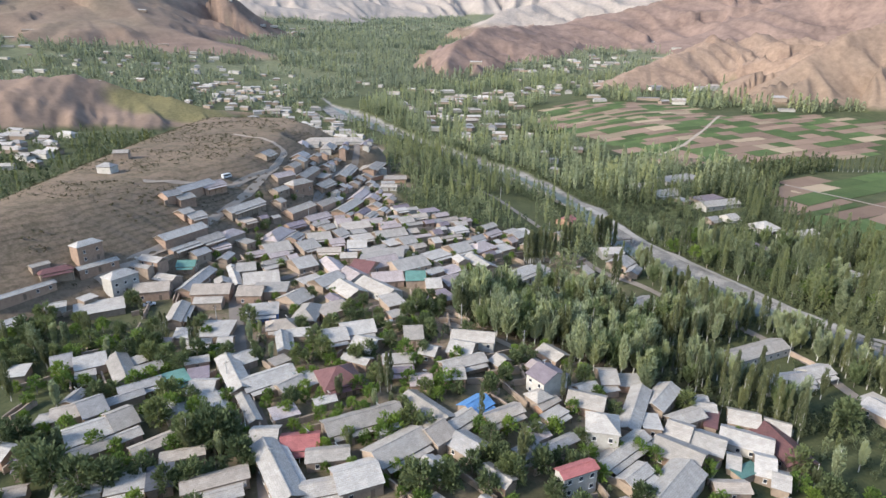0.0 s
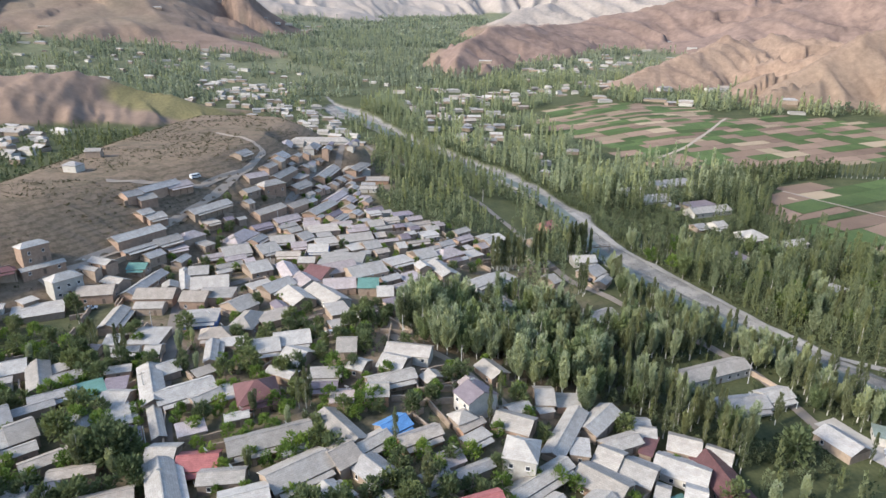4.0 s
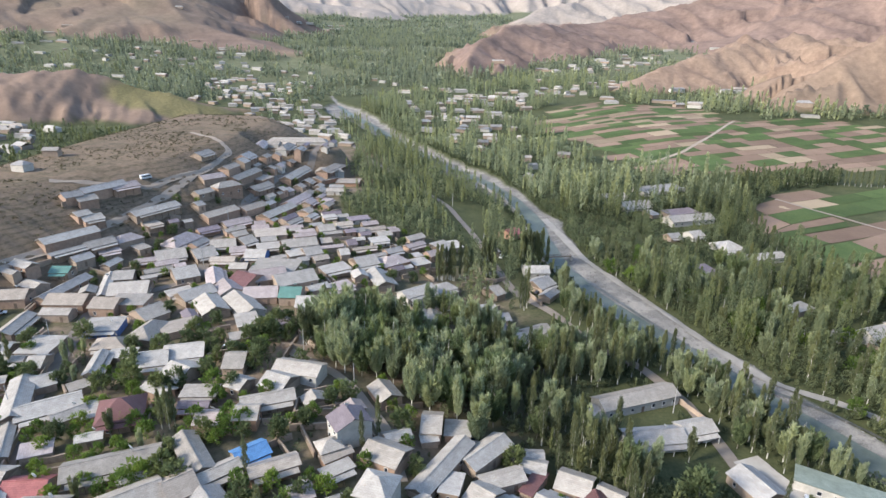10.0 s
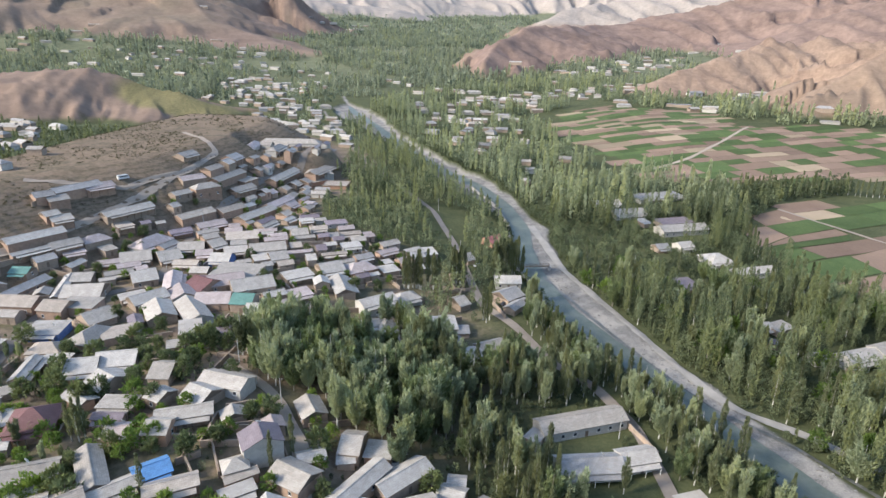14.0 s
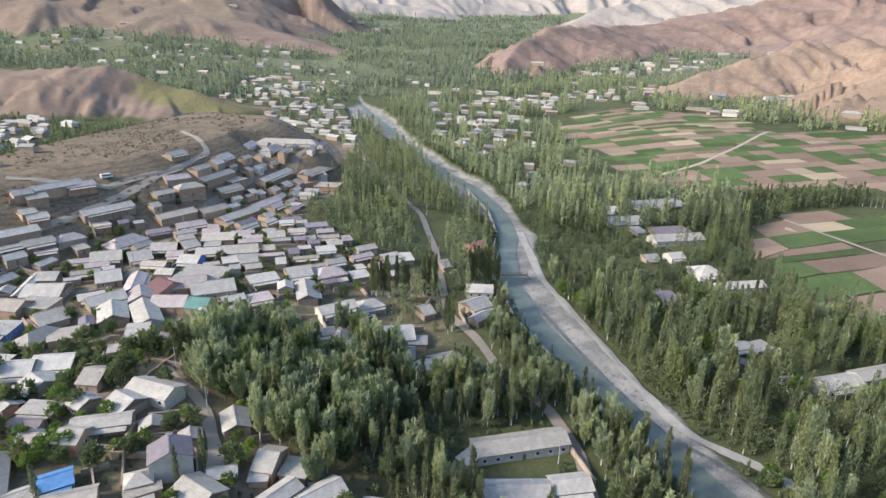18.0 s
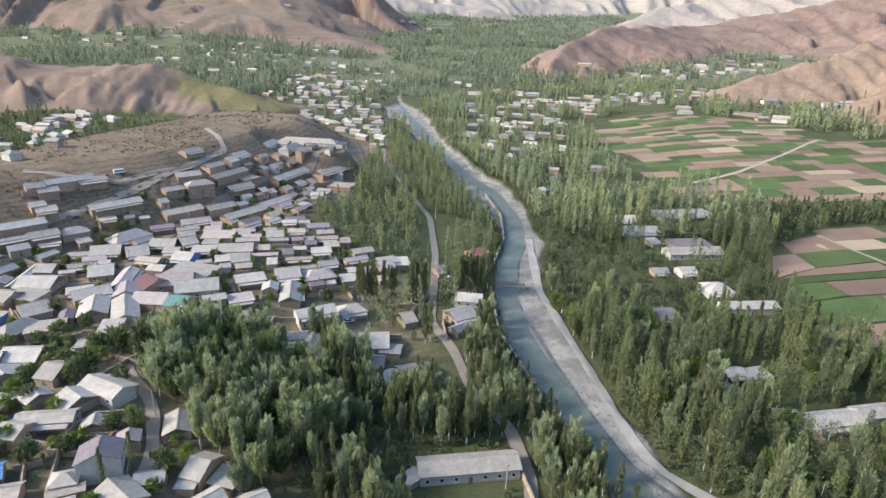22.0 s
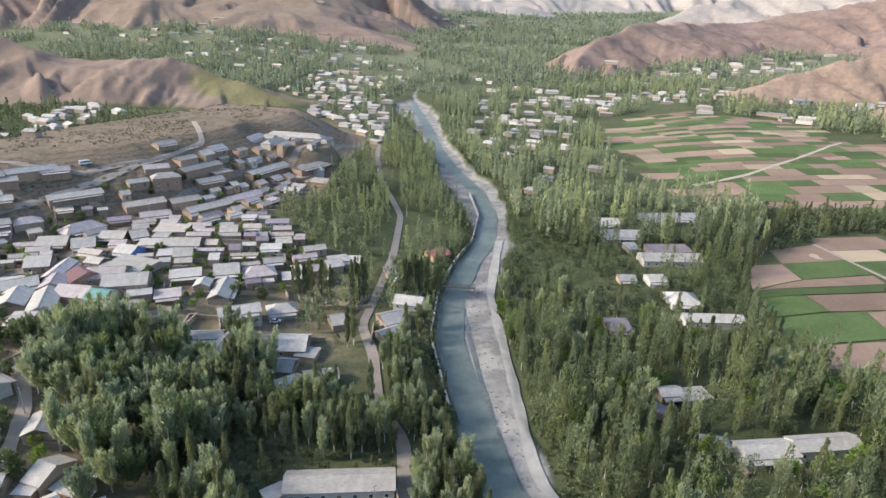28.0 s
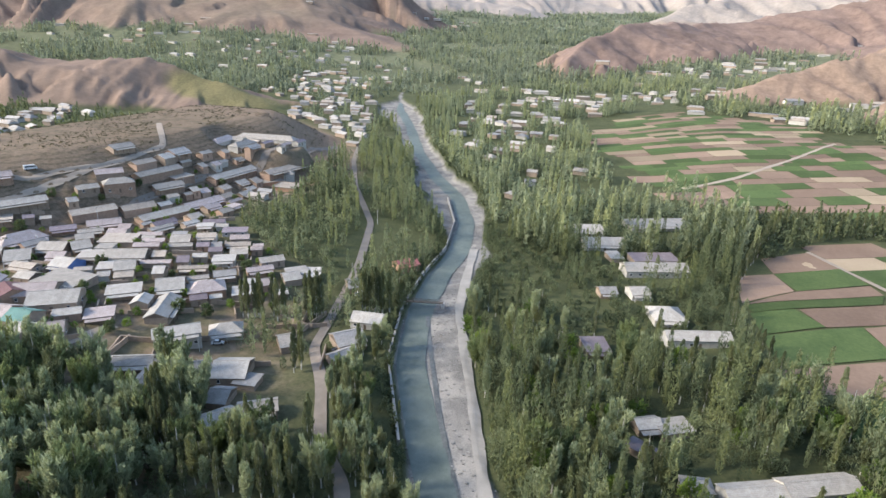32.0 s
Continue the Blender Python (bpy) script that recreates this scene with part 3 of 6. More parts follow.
def house(x, y, turn, L, W, h, shape, roof, wall, kind="house"):
    """A house on its slope. shape: g gable along its length, h hipped, s single pitch, f flat."""
    c, s = math.cos(radians(turn)), math.sin(radians(turn))
    corners = [(x + i * L / 2 * c - j * W / 2 * s, y + i * L / 2 * s + j * W / 2 * c) for i in (-1, 1) for j in (-1, 1)]
    zs = [float(relief(*q)) for q in corners]
    mid = float(relief(x, y))
    base = new(kind)
    base.matrix_basis = pose(x, y, mid, 0, 0, turn)
    FOOTPRINTS.append((x, y, c, s, L / 2, W / 2))
    foot = min(zs) - mid - 0.3
    ROOF_TOPS.append((x, y, c, s, L / 2, W / 2, h + (min(2.7, 0.24 * W) if shape == "g" else 0.03 * W if shape == "s" else min(2.7, 0.24 * W) if shape == "h" else 0)))
    bm = bmesh.new()
    top = h - 0.15
    rise = min(2.7, 0.24 * W) * W / (W + 0.7)
    X, Y = L / 2, W / 2
    if shape == "g":
        pts = [(-X, -Y, foot), (X, -Y, foot), (X, Y, foot), (-X, Y, foot), (-X, -Y, top), (X, -Y, top), (X, Y, top), (-X, Y, top), (-X, 0, top + rise), (X, 0, top + rise)]
        solid(bm, pts, ((0, 3, 2, 1), (0, 1, 5, 4), (1, 2, 6, 9, 5), (2, 3, 7, 6), (3, 0, 4, 8, 7), (4, 5, 9, 8), (6, 7, 8, 9)))
    elif shape == "s":
        up = 0.06 * W
        solid(bm, ((-X, -Y, foot), (X, -Y, foot), (X, Y, foot), (-X, Y, foot), (-X, -Y, top), (X, -Y, top), (X, Y, top + up), (-X, Y, top + up)), BOX)
    else:
        box(bm, -X, X, -Y, Y, foot, top)
    bmesh.ops.bevel(bm, geom=[e for e in bm.edges if abs(e.verts[0].co.z - e.verts[1].co.z) > 1 and abs(e.verts[0].co.x - e.verts[1].co.x) < 0.01], offset=0.06, segments=1, affect="EDGES")
    part("wall", bm, WALL[wall], base)
    rm, rise = roof_mesh(shape, L, W, h)
    part("roof", rm, ROOF[roof], base)
    # dark triangles added for the shade inside open attic gables
    if shape == "g" and wall in "ab" and dice.random() < 0.6:
        for end in (-1, 1):
            bm = bmesh.new()
            e, d = end * (X + 0.03), end * (X + 0.10)
            gy, gz = Y * 0.86, rise * 0.84
            solid(bm, ((e, -gy, top), (e, gy, top), (e, 0, top + gz), (d, -gy, top), (d, gy, top), (d, 0, top + gz)), ((0, 1, 2), (3, 5, 4), (0, 3, 4, 1), (1, 4, 5, 2), (2, 5, 3, 0)))
            bmesh.ops.recalc_face_normals(bm, faces=bm.faces)
            part("gable_panel", bm, wood_dark, base)
    if L > 7 and h < 5.8 and dice.random() < 0.45:
        # a porch along the front
        deep, ph = 1.9, h - 0.35
        bm = bmesh.new()
        slab(bm, (-X * 0.9, -Y - deep, ph - 0.4), (X * 0.9, -Y - deep, ph - 0.4), (X * 0.9, -Y - 0.37, ph), (-X * 0.9, -Y - 0.37, ph), 0.1)
        part("porch_roof", bm, ROOF[roof], base)
        posts = max(3, int(L / 3.2))
        for k in range(posts):
            px = -X * 0.86 + 1.72 * X * k / (posts - 1)
            bm = bmesh.new()
            box(bm, px - 0.07, px + 0.07, -Y - deep + 0.1, -Y - deep + 0.24, foot, ph - 0.48)
            part("porch_post", bm, frame_white if wall == "w" else wood_dark, base)
    # openings on both long sides, and on one end
    storeys = 2 if h >= 5.8 else 1
    wide = 1.15 if wall == "w" else 0.95
    for storey in range(storeys):
        z0 = 1.0 + 2.9 * storey
        if z0 + 1.4 > h - 0.25:
            continue
        for side, length in ((-1, L), (1, L)):
            count = min(7, int(length / (3.1 if wall in "wo" else 4.4)))
            for k in range(count):
                px = -length / 2 + length * (k + 0.5) / count
                face = Matrix.Translation((px, side * W / 2, z0)) @ pose(0, 0, 0, 0, 0, 0 if side < 0 else 180)
                if storey == 0 and k == count // 2 and side < 0:
                    dr = part("door", DOOR_ME, None, base)
                    dr.matrix_basis = Matrix.Translation((px, side * W / 2, 0)) @ Matrix.Diagonal((1.0, 1.0, 2.05, 1))
                elif dice.random() < 0.85:
                    wf = part("window", FRAME_ME, None, base)
                    wf.matrix_basis = face @ Matrix.Diagonal((wide, 1.0, 1.25, 1))
                    part("pane", PANE_ME, None, wf)
        if W > 5 and dice.random() < 0.6:
            wf = part("window", FRAME_ME, None, base)
            wf.matrix_basis = Matrix.Translation((L / 2, 0, z0)) @ pose(0, 0, 0, 0, 0, 90) @ Matrix.Diagonal((wide, 1.0, 1.25, 1))
            part("pane", PANE_ME, None, wf)
    size = "long" if L > 2.2 * W else "small" if L * W < 45 else "two-storey" if storeys == 2 else "broad"
    tagged(base, f"{size} {WALL_WORDS[wall]} house under a {SHAPE_WORDS[shape]} {ROOF_WORDS[roof]} roof", "house", "village houses")
    return base


def far_house(x, y, long):
    """A far farmhouse, of which only walls and roof can be told."""
    wide = min(long * 0.75, far_dice.uniform(6.5, 9.5))
    roof = far_dice.choice("wwwppgt")
    shape = far_dice.choice("gghs")
    mid = float(relief(x, y))
    base = new("farmhouse")
    base.matrix_basis = pose(x, y, mid, 0, 0, far_dice.uniform(-25, 25))
    FOOTPRINTS.append((x, y, 1.0, 0.0, long / 2 + 1, wide / 2 + 1))
    h = far_dice.uniform(2.8, 4.0)
    bm = bmesh.new()
    box(bm, -long / 2, long / 2, -wide / 2, wide / 2, -2.5, h - 0.16)
    part("wall", bm, WALL["w" if far_dice.random() < 0.45 else "a"], base)
    rm, _ = roof_mesh(shape, long, wide, h)
    part("roof", rm, ROOF[roof], base)
    tagged(base, f"distant pale farmhouse under a {SHAPE_WORDS[shape]} {ROOF_WORDS[roof]} roof among trees", "house", "distant farmhouses")


far_dice = random.Random(17)


def fill_houses(poly, tries, low, high):
    """Small sheds and houses that close the gaps of the crowded village, turned like their neighbours."""
    rd = random.Random(29)
    xs, ys = [q[0] for q in poly], [q[1] for q in poly]
    for _ in range(tries):
        x, y = rd.uniform(min(xs), max(xs)), rd.uniform(min(ys), max(ys))
        if not bool(inside(x, y, poly)):
            continue
        L, W = rd.uniform(low, high), rd.uniform(low * 0.8, high * 0.68)
        close = [f for f in FOOTPRINTS if abs(f[0] - x) < 38 and abs(f[1] - y) < 38]
        if not close:
            continue
        near = min(close, key=lambda f: (f[0] - x) ** 2 + (f[1] - y) ** 2)
        c, s = near[2], near[3]
        good = True
        for i in (-1, -0.33, 0.33, 1):
            for j in (-1, 0, 1):
                px, py = x + i * (L / 2 + 0.3) * c - j * (W / 2 + 0.3) * s, y + i * (L / 2 + 0.3) * s + j * (W / 2 + 0.3) * c
                if good:
                    good = not any(abs((px - hx) * hc + (py - hy) * hs) < a + 0.3 and abs((py - hy) * hc - (px - hx) * hs) < b + 0.3 for hx, hy, hc, hs, a, b in close)
        if good and all(float(from_line(np.array(x), np.array(y), line)[0]) > half + W / 2 for line, half in STREETS):
            house(round(x, 1), round(y, 1), math.degrees(math.atan2(s, c)), L, W, rd.choice((2.4, 2.7, 3.0)), rd.choice("gggggs"), rd.choice("wwpppgkkttl" if y > 285 else "wwwwpppgkktl"), rd.choice("aaabbw"))


def inside(x, y, poly):
    """Which points lie in a polygon."""
    x, y = np.asarray(x, float), np.asarray(y, float)
    out = np.zeros(x.shape, bool)
    for (ax, ay), (bx, by) in zip(poly, poly[1:] + poly[:1]):
        out ^= ((ay > y) != (by > y)) & (x < (bx - ax) * (y - ay) / (by - ay + 1e-9) + ax)
    return out


STREETS = (
    ([(-34, 96), (-46, 128), (-58, 150), (-73, 190), (-84, 219), (-58, 247), (-66, 275), (-75, 306), (-78, 397), (-67, 448), (-86, 581)], 2.4),
    ([(10, 248), (3, 207), (1, 189), (22, 178), (37, 160), (45, 140)], 1.9),
    ([(-135, 215), (-120, 255), (-112, 296), (-107, 323), (-104, 354), (-108, 401), (-128, 420), (-160, 452)], 2.0),
)

# the houses of the village: x, y, turn, length, width, eaves, roof shape, roof, wall
house(-26.4, 106.7, 17, 9.0, 5.3, 2.9, "g", "p", "a")
house(-69.9, 107.7, 20, 8.3, 4.4, 2.5, "s", "w", "a")
house(-50.7, 108.9, 24, 14.0, 4.8, 3.3, "g", "t", "a")
house(-63.4, 109.7, 21, 5.2, 7.4, 2.9, "s", "d", "a")
house(-19.4, 110.2, 24, 9.9, 9.1, 3.3, "g", "w", "a")
house(-70.4, 111.1, 31, 3.3, 3.0, 2.2, "g", "w", "a")
house(-37.6, 111.4, 121, 22.2, 6.0, 3.7, "g", "w", "a")
house(31.0, 114.2, 24, 9.3, 3.7, 6.0, "g", "r", "w")
house(55.1, 116.3, 47, 17.5, 8.5, 3.3, "g", "w", "w")
house(69.9, 118.6, 179, 8.2, 4.5, 2.9, "g", "t", "a")
house(-11.0, 120.7, 42, 14.6, 8.6, 3.3, "g", "p", "a")
house(-70.4, 121.2, 44, 9.8, 4.5, 2.9, "g", "t", "a")
house(6.6, 122.7, 137, 8.8, 7.3, 2.9, "g", "g", "a")
house(84.6, 122.9, 153, 3.8, 7.5, 2.9, "g", "w", "a")
house(-35.1, 123.4, 10, 9.0, 7.0, 2.5, "g", "r", "w")
house(-44.0, 124.3, 5, 6.5, 8.1, 3.3, "g", "p", "a")
house(-88.6, 125.8, 38, 10.4, 8.9, 2.9, "g", "w", "a")
house(77.3, 125.8, 26, 7.2, 3.2, 2.5, "s", "e", "a")
house(-2.2, 126.5, 46, 6.4, 9.3, 3.3, "g", "t", "a")
house(45.3, 126.6, 41, 19.1, 4.7, 2.9, "g", "p", "a")
house(83.1, 128.2, 157, 4.6, 10.0, 2.9, "g", "w", "a")
house(60.6, 128.5, 141, 12.3, 8.7, 3.3, "g", "p", "b")
house(75.4, 129.0, 156, 3.0, 7.0, 2.2, "g", "w", "a")
house(-83.1, 130.8, 46, 5.8, 10.0, 3.3, "g", "p", "a")
house(41.1, 131.1, 168, 8.0, 8.6, 6.5, "h", "w", "w")
house(-102.7, 131.4, 170, 3.5, 4.9, 2.2, "g", "g", "a")
house(-20.8, 132.0, 28, 20.2, 7.3, 2.9, "g", "p", "a")
house(4.1, 132.3, 47, 9.7, 4.6, 2.9, "g", "p", "a")
house(-98.8, 133.8, 28, 6.8, 6.9, 2.9, "g", "t", "a")
house(71.1, 134.5, 148, 8.0, 9.3, 2.9, "g", "w", "a")
house(15.8, 135.9, 33, 11.2, 4.8, 2.9, "g", "t", "o")
house(-94.1, 136.4, 45, 6.0, 10.0, 2.9, "g", "g", "a")
house(-4.2, 136.9, 132, 16.2, 5.7, 2.9, "g", "p", "a")
house(92.7, 137.2, 98, 16.2, 8.7, 2.9, "g", "m", "a")
house(-52.5, 137.9, 122, 14.9, 3.0, 2.2, "g", "w", "a")
house(83.1, 138.2, 151, 12.9, 8.5, 2.9, "g", "w", "w")
house(64.7, 138.7, 147, 6.2, 8.2, 2.9, "g", "p", "a")
house(8.8, 139.6, 44, 7.6, 6.2, 2.5, "g", "b", "a")
house(-63.8, 140.2, 124, 11.3, 5.2, 2.5, "s", "w", "a")
house(57.1, 140.3, 172, 4.6, 7.7, 2.9, "s", "w", "a")
house(-101.4, 141.2, 87, 6.1, 3.9, 2.5, "g", "g", "a")
house(-87.9, 141.9, 41, 9.4, 3.9, 2.5, "g", "g", "a")
house(28.8, 142.8, 41, 7.4, 3.0, 2.5, "g", "t", "o")
house(26.6, 144.7, 35, 5.7, 5.2, 3.3, "h", "p", "a")
house(95.5, 145.6, 150, 6.5, 7.1, 2.9, "g", "p", "a")
house(69.0, 145.7, 26, 10.8, 5.4, 2.9, "g", "p", "a")
house(54.3, 145.8, 64, 22.9, 5.5, 2.9, "g", "w", "a")
house(40.5, 145.9, 158, 10.0, 8.4, 2.9, "g", "p", "b")
house(77.0, 146.6, 153, 3.1, 10.0, 2.5, "s", "m", "a")
house(-86.6, 147.9, 36, 11.1, 4.6, 2.5, "g", "g", "a")
house(-68.4, 147.9, 4, 6.9, 7.6, 2.5, "g", "w", "a")
house(87.3, 148.8, 159, 8.2, 8.2, 2.9, "g", "p", "a")
house(-44.1, 149.3, 49, 7.9, 5.4, 2.5, "g", "w", "a")
house(-30.3, 150.8, 26, 11.0, 11.6, 3.7, "h", "m", "b")
house(-51.1, 151.6, 38, 15.1, 8.1, 2.9, "g", "w", "a")
house(-78.5, 151.6, 38, 7.2, 7.1, 2.5, "s", "e", "b")
house(-39.3, 151.8, 40, 5.0, 7.3, 2.5, "s", "w", "a")
house(30.0, 151.9, 125, 7.2, 9.4, 6.0, "g", "l", "w")
house(2.9, 152.8, 8, 5.9, 7.3, 3.3, "g", "p", "o")
house(77.2, 152.8, 169, 6.4, 5.7, 2.5, "g", "w", "a")
house(42.0, 153.6, 29, 6.5, 4.7, 2.5, "g", "w", "b")
house(-61.7, 153.8, 121, 21.7, 6.1, 3.3, "g", "w", "a")
house(64.7, 153.9, 51, 14.7, 6.5, 3.3, "g", "w", "a")
house(-125.7, 154.1, 17, 5.1, 6.4, 2.5, "s", "w", "a")
house(-72.5, 154.5, 21, 5.6, 6.1, 2.5, "s", "l", "b")
house(133.4, 154.9, 114, 11.0, 8.2, 2.9, "g", "g", "a")
house(157.0, 154.5, 153, 26.0, 7.5, 2.9, "s", "v", "w")
house(-95.9, 155.9, 127, 17.1, 5.9, 3.3, "g", "p", "a")
house(50.0, 155.9, 17, 4.3, 3.0, 2.2, "s", "w", "a")
house(-88.6, 157.3, 38, 7.3, 5.8, 2.5, "g", "w", "a")
house(77.9, 157.5, 2, 4.3, 5.1, 2.2, "g", "w", "a")
house(5.8, 159.4, 26, 13.8, 5.8, 2.9, "g", "p", "a")
house(-115.8, 159.5, 33, 5.4, 10.0, 2.9, "g", "g", "a")
house(-107.8, 160.5, 32, 8.3, 9.1, 2.9, "g", "w", "a")
house(50.2, 161.6, 1, 5.2, 9.6, 3.3, "g", "p", "a")
house(-94.3, 161.6, 51, 4.3, 4.8, 2.5, "s", "w", "a")
house(-50.8, 163.1, 46, 5.3, 4.3, 2.2, "s", "p", "a")
house(-62.2, 163.9, 43, 5.5, 7.7, 2.5, "g", "w", "a")
house(5.9, 168.0, 161, 7.7, 8.9, 2.5, "g", "w", "a")
house(-24.8, 171.5, 157, 7.8, 10.0, 2.5, "g", "w", "a")
house(111.7, 171.7, 13, 17.3, 7.8, 2.9, "g", "g", "w")
house(-52.5, 173.5, 109, 13.7, 3.6, 3.3, "g", "w", "a")
house(-71.0, 173.6, 11, 4.4, 8.0, 2.5, "g", "w", "a")
house(9.6, 175.1, 171, 13.8, 7.5, 2.9, "g", "p", "w")
house(-10.2, 177.0, 7, 5.9, 10.0, 2.9, "g", "p", "a")
house(124.9, 177.0, 21, 10.0, 6.8, 3.3, "g", "w", "w")
house(-36.8, 177.6, 23, 8.4, 10.0, 3.3, "g", "w", "a")
house(-87.4, 180.8, 1, 4.7, 7.4, 2.2, "g", "w", "a")
house(-49.3, 181.4, 7, 7.7, 5.7, 2.5, "s", "w", "a")
house(-148.8, 181.6, 54, 11.3, 4.0, 2.5, "g", "w", "a")
house(97.7, 182.3, 59, 5.4, 4.1, 2.2, "s", "p", "a")
house(-77.4, 183.0, 4, 10.3, 10.6, 2.5, "s", "w", "a")
house(-29.7, 183.3, 20, 11.2, 9.9, 2.9, "g", "w", "a")
house(-56.4, 186.5, 16, 9.9, 7.4, 2.9, "h", "t", "b")
house(111.0, 191.0, 25, 27.1, 7.9, 3.3, "g", "p", "w")
house(-96.0, 195.1, 101, 15.9, 5.7, 2.9, "g", "p", "a")
house(-140.0, 195.8, 30, 5.9, 5.1, 2.2, "f", "w", "w")
house(-151.6, 196.5, 59, 22.0, 3.4, 2.9, "g", "w", "b")
house(-49.2, 196.7, 85, 13.4, 8.7, 2.9, "h", "p", "a")
house(-66.5, 198.7, 13, 11.2, 9.3, 2.9, "s", "w", "u")
house(-127.0, 200.2, 30, 16.1, 10.2, 2.5, "s", "w", "a")
house(-40.8, 200.6, 39, 11.5, 7.8, 2.9, "s", "t", "b")
house(-133.3, 204.0, 62, 5.2, 4.4, 2.2, "s", "w", "a")
house(-19.7, 207.2, 30, 7.0, 9.6, 2.9, "s", "p", "a")
house(-152.7, 209.5, 57, 6.3, 3.0, 2.2, "g", "t", "a")
house(-147.2, 209.9, 43, 10.9, 4.5, 2.5, "h", "m", "a")
house(-57.4, 210.6, 60, 9.1, 11.1, 2.5, "g", "p", "a")
house(-75.0, 214.0, 2, 9.4, 9.5, 3.7, "g", "t", "b")
house(-126.0, 214.9, 58, 10.8, 6.7, 7.0, "h", "w", "w")
house(-90.6, 215.2, 6, 14.2, 9.9, 3.7, "g", "t", "b")
house(-114.3, 215.7, 16, 12.7, 9.5, 3.7, "g", "t", "b")
house(0.2, 215.3, 33, 5.3, 9.4, 2.9, "s", "l", "a")
house(-68.4, 217.6, 6, 12.6, 8.6, 3.7, "s", "p", "b")
house(-37.8, 218.0, 130, 14.4, 9.6, 2.9, "g", "p", "a")
house(-137.3, 220.1, 55, 15.3, 3.8, 2.9, "g", "p", "b")
house(-26.4, 220.8, 133, 19.8, 8.8, 2.9, "g", "p", "w")
house(-141.8, 222.6, 61, 10.2, 5.2, 7.0, "h", "w", "b")
house(74.8, 221.7, 56, 9.2, 7.5, 2.9, "g", "w", "a")
house(-113.2, 226.1, 160, 9.1, 6.6, 2.9, "g", "p", "a")
house(-101.7, 227.0, 86, 24.1, 6.2, 2.9, "g", "g", "b")
house(-4.7, 226.0, 9, 6.1, 9.9, 3.7, "g", "w", "a")
house(-48.6, 227.7, 55, 12.9, 9.4, 2.9, "g", "w", "a")
house(-55.7, 229.1, 45, 9.0, 6.1, 2.5, "s", "p", "a")
house(-76.1, 230.0, 19, 13.9, 13.5, 2.9, "g", "p", "a")
house(82.0, 230.1, 36, 10.8, 6.6, 2.9, "g", "p", "a")
house(-24.1, 232.1, 14, 12.5, 10.6, 2.9, "g", "k", "b")
house(-88.3, 233.2, 115, 24.4, 3.7, 2.5, "g", "w", "a")
house(-12.3, 232.8, 6, 7.9, 9.9, 3.7, "g", "e", "a")
house(0.9, 232.5, 43, 7.1, 9.9, 2.9, "g", "k", "a")
house(-38.6, 234.6, 129, 11.3, 8.8, 2.9, "g", "k", "w")
house(43.7, 229.7, 107, 15.9, 4.9, 3.7, "g", "p", "w")
house(67.6, 232.0, 15, 5.9, 8.8, 2.2, "g", "g", "a")
house(32.6, 232.6, 26, 14.7, 6.3, 2.2, "g", "w", "a")
house(-110.0, 238.6, 7, 7.3, 6.9, 2.9, "g", "e", "a")
house(-86.2, 242.6, 17, 7.6, 9.3, 2.5, "g", "w", "a")
house(-34.7, 244.5, 158, 10.0, 13.3, 2.9, "g", "m", "b")
house(-49.0, 245.0, 118, 19.3, 6.5, 2.5, "g", "k", "a")
house(201.4, 245.9, 12, 7.4, 5.3, 2.9, "h", "w", "w")
house(214.4, 246.2, 27, 15.6, 7.7, 3.3, "g", "w", "w")
house(69.2, 242.4, 11, 7.2, 6.2, 2.2, "s", "g", "a")
house(-63.4, 247.9, 40, 9.2, 13.5, 2.9, "g", "w", "a")
house(51.9, 241.9, 39, 6.1, 8.4, 2.2, "g", "w", "a")
house(-115.0, 250.2, 63, 15.8, 3.5, 2.9, "g", "w", "b")
house(-16.6, 248.4, 36, 16.1, 13.4, 3.3, "g", "w", "a")
house(-28.6, 250.3, 32, 14.0, 12.4, 2.9, "g", "k", "a")
house(61.4, 245.2, 22, 10.8, 12.4, 2.9, "g", "w", "a")
house(3.0, 248.7, 42, 9.2, 7.7, 2.5, "s", "k", "a")
house(-99.1, 253.5, 87, 8.7, 4.7, 2.5, "g", "w", "a")
house(229.8, 254.5, 28, 19.6, 6.7, 3.3, "g", "w", "w")
house(-119.8, 257.9, 63, 23.4, 8.0, 2.6, "g", "w", "b")
house(187.5, 257.1, 153, 7.3, 5.1, 2.2, "s", "l", "a")
house(34.4, 251.1, 44, 14.9, 8.0, 5.0, "g", "w", "w")
house(-104.7, 261.0, 47, 8.4, 8.0, 2.2, "s", "k", "a")
house(-109.4, 262.1, 60, 12.2, 8.0, 2.6, "g", "p", "b")
house(-29.0, 261.8, 1, 19.3, 13.4, 2.6, "s", "p", "a")
house(-80.5, 268.4, 35, 12.3, 13.5, 2.6, "g", "p", "a")
house(188.6, 268.8, 29, 7.4, 5.8, 2.5, "g", "w", "a")
house(89.9, 265.6, 60, 9.3, 5.4, 2.5, "g", "g", "a")
house(-4.1, 266.3, 41, 12.0, 8.4, 2.6, "s", "w", "a")
house(16.3, 264.1, 117, 18.1, 8.0, 2.5, "g", "w", "a")
house(-103.6, 273.5, 61, 11.9, 8.0, 2.5, "h", "k", "a")
house(196.2, 270.0, 33, 9.7, 6.3, 2.5, "s", "w", "a")
house(-124.6, 274.3, 64, 6.4, 7.0, 2.5, "g", "p", "b")
house(-120.3, 275.0, 57, 8.5, 8.0, 2.5, "g", "p", "b")
house(-67.5, 272.7, 45, 9.2, 13.5, 2.5, "g", "w", "a")
house(43.6, 264.8, 39, 11.3, 8.0, 2.6, "h", "w", "w")
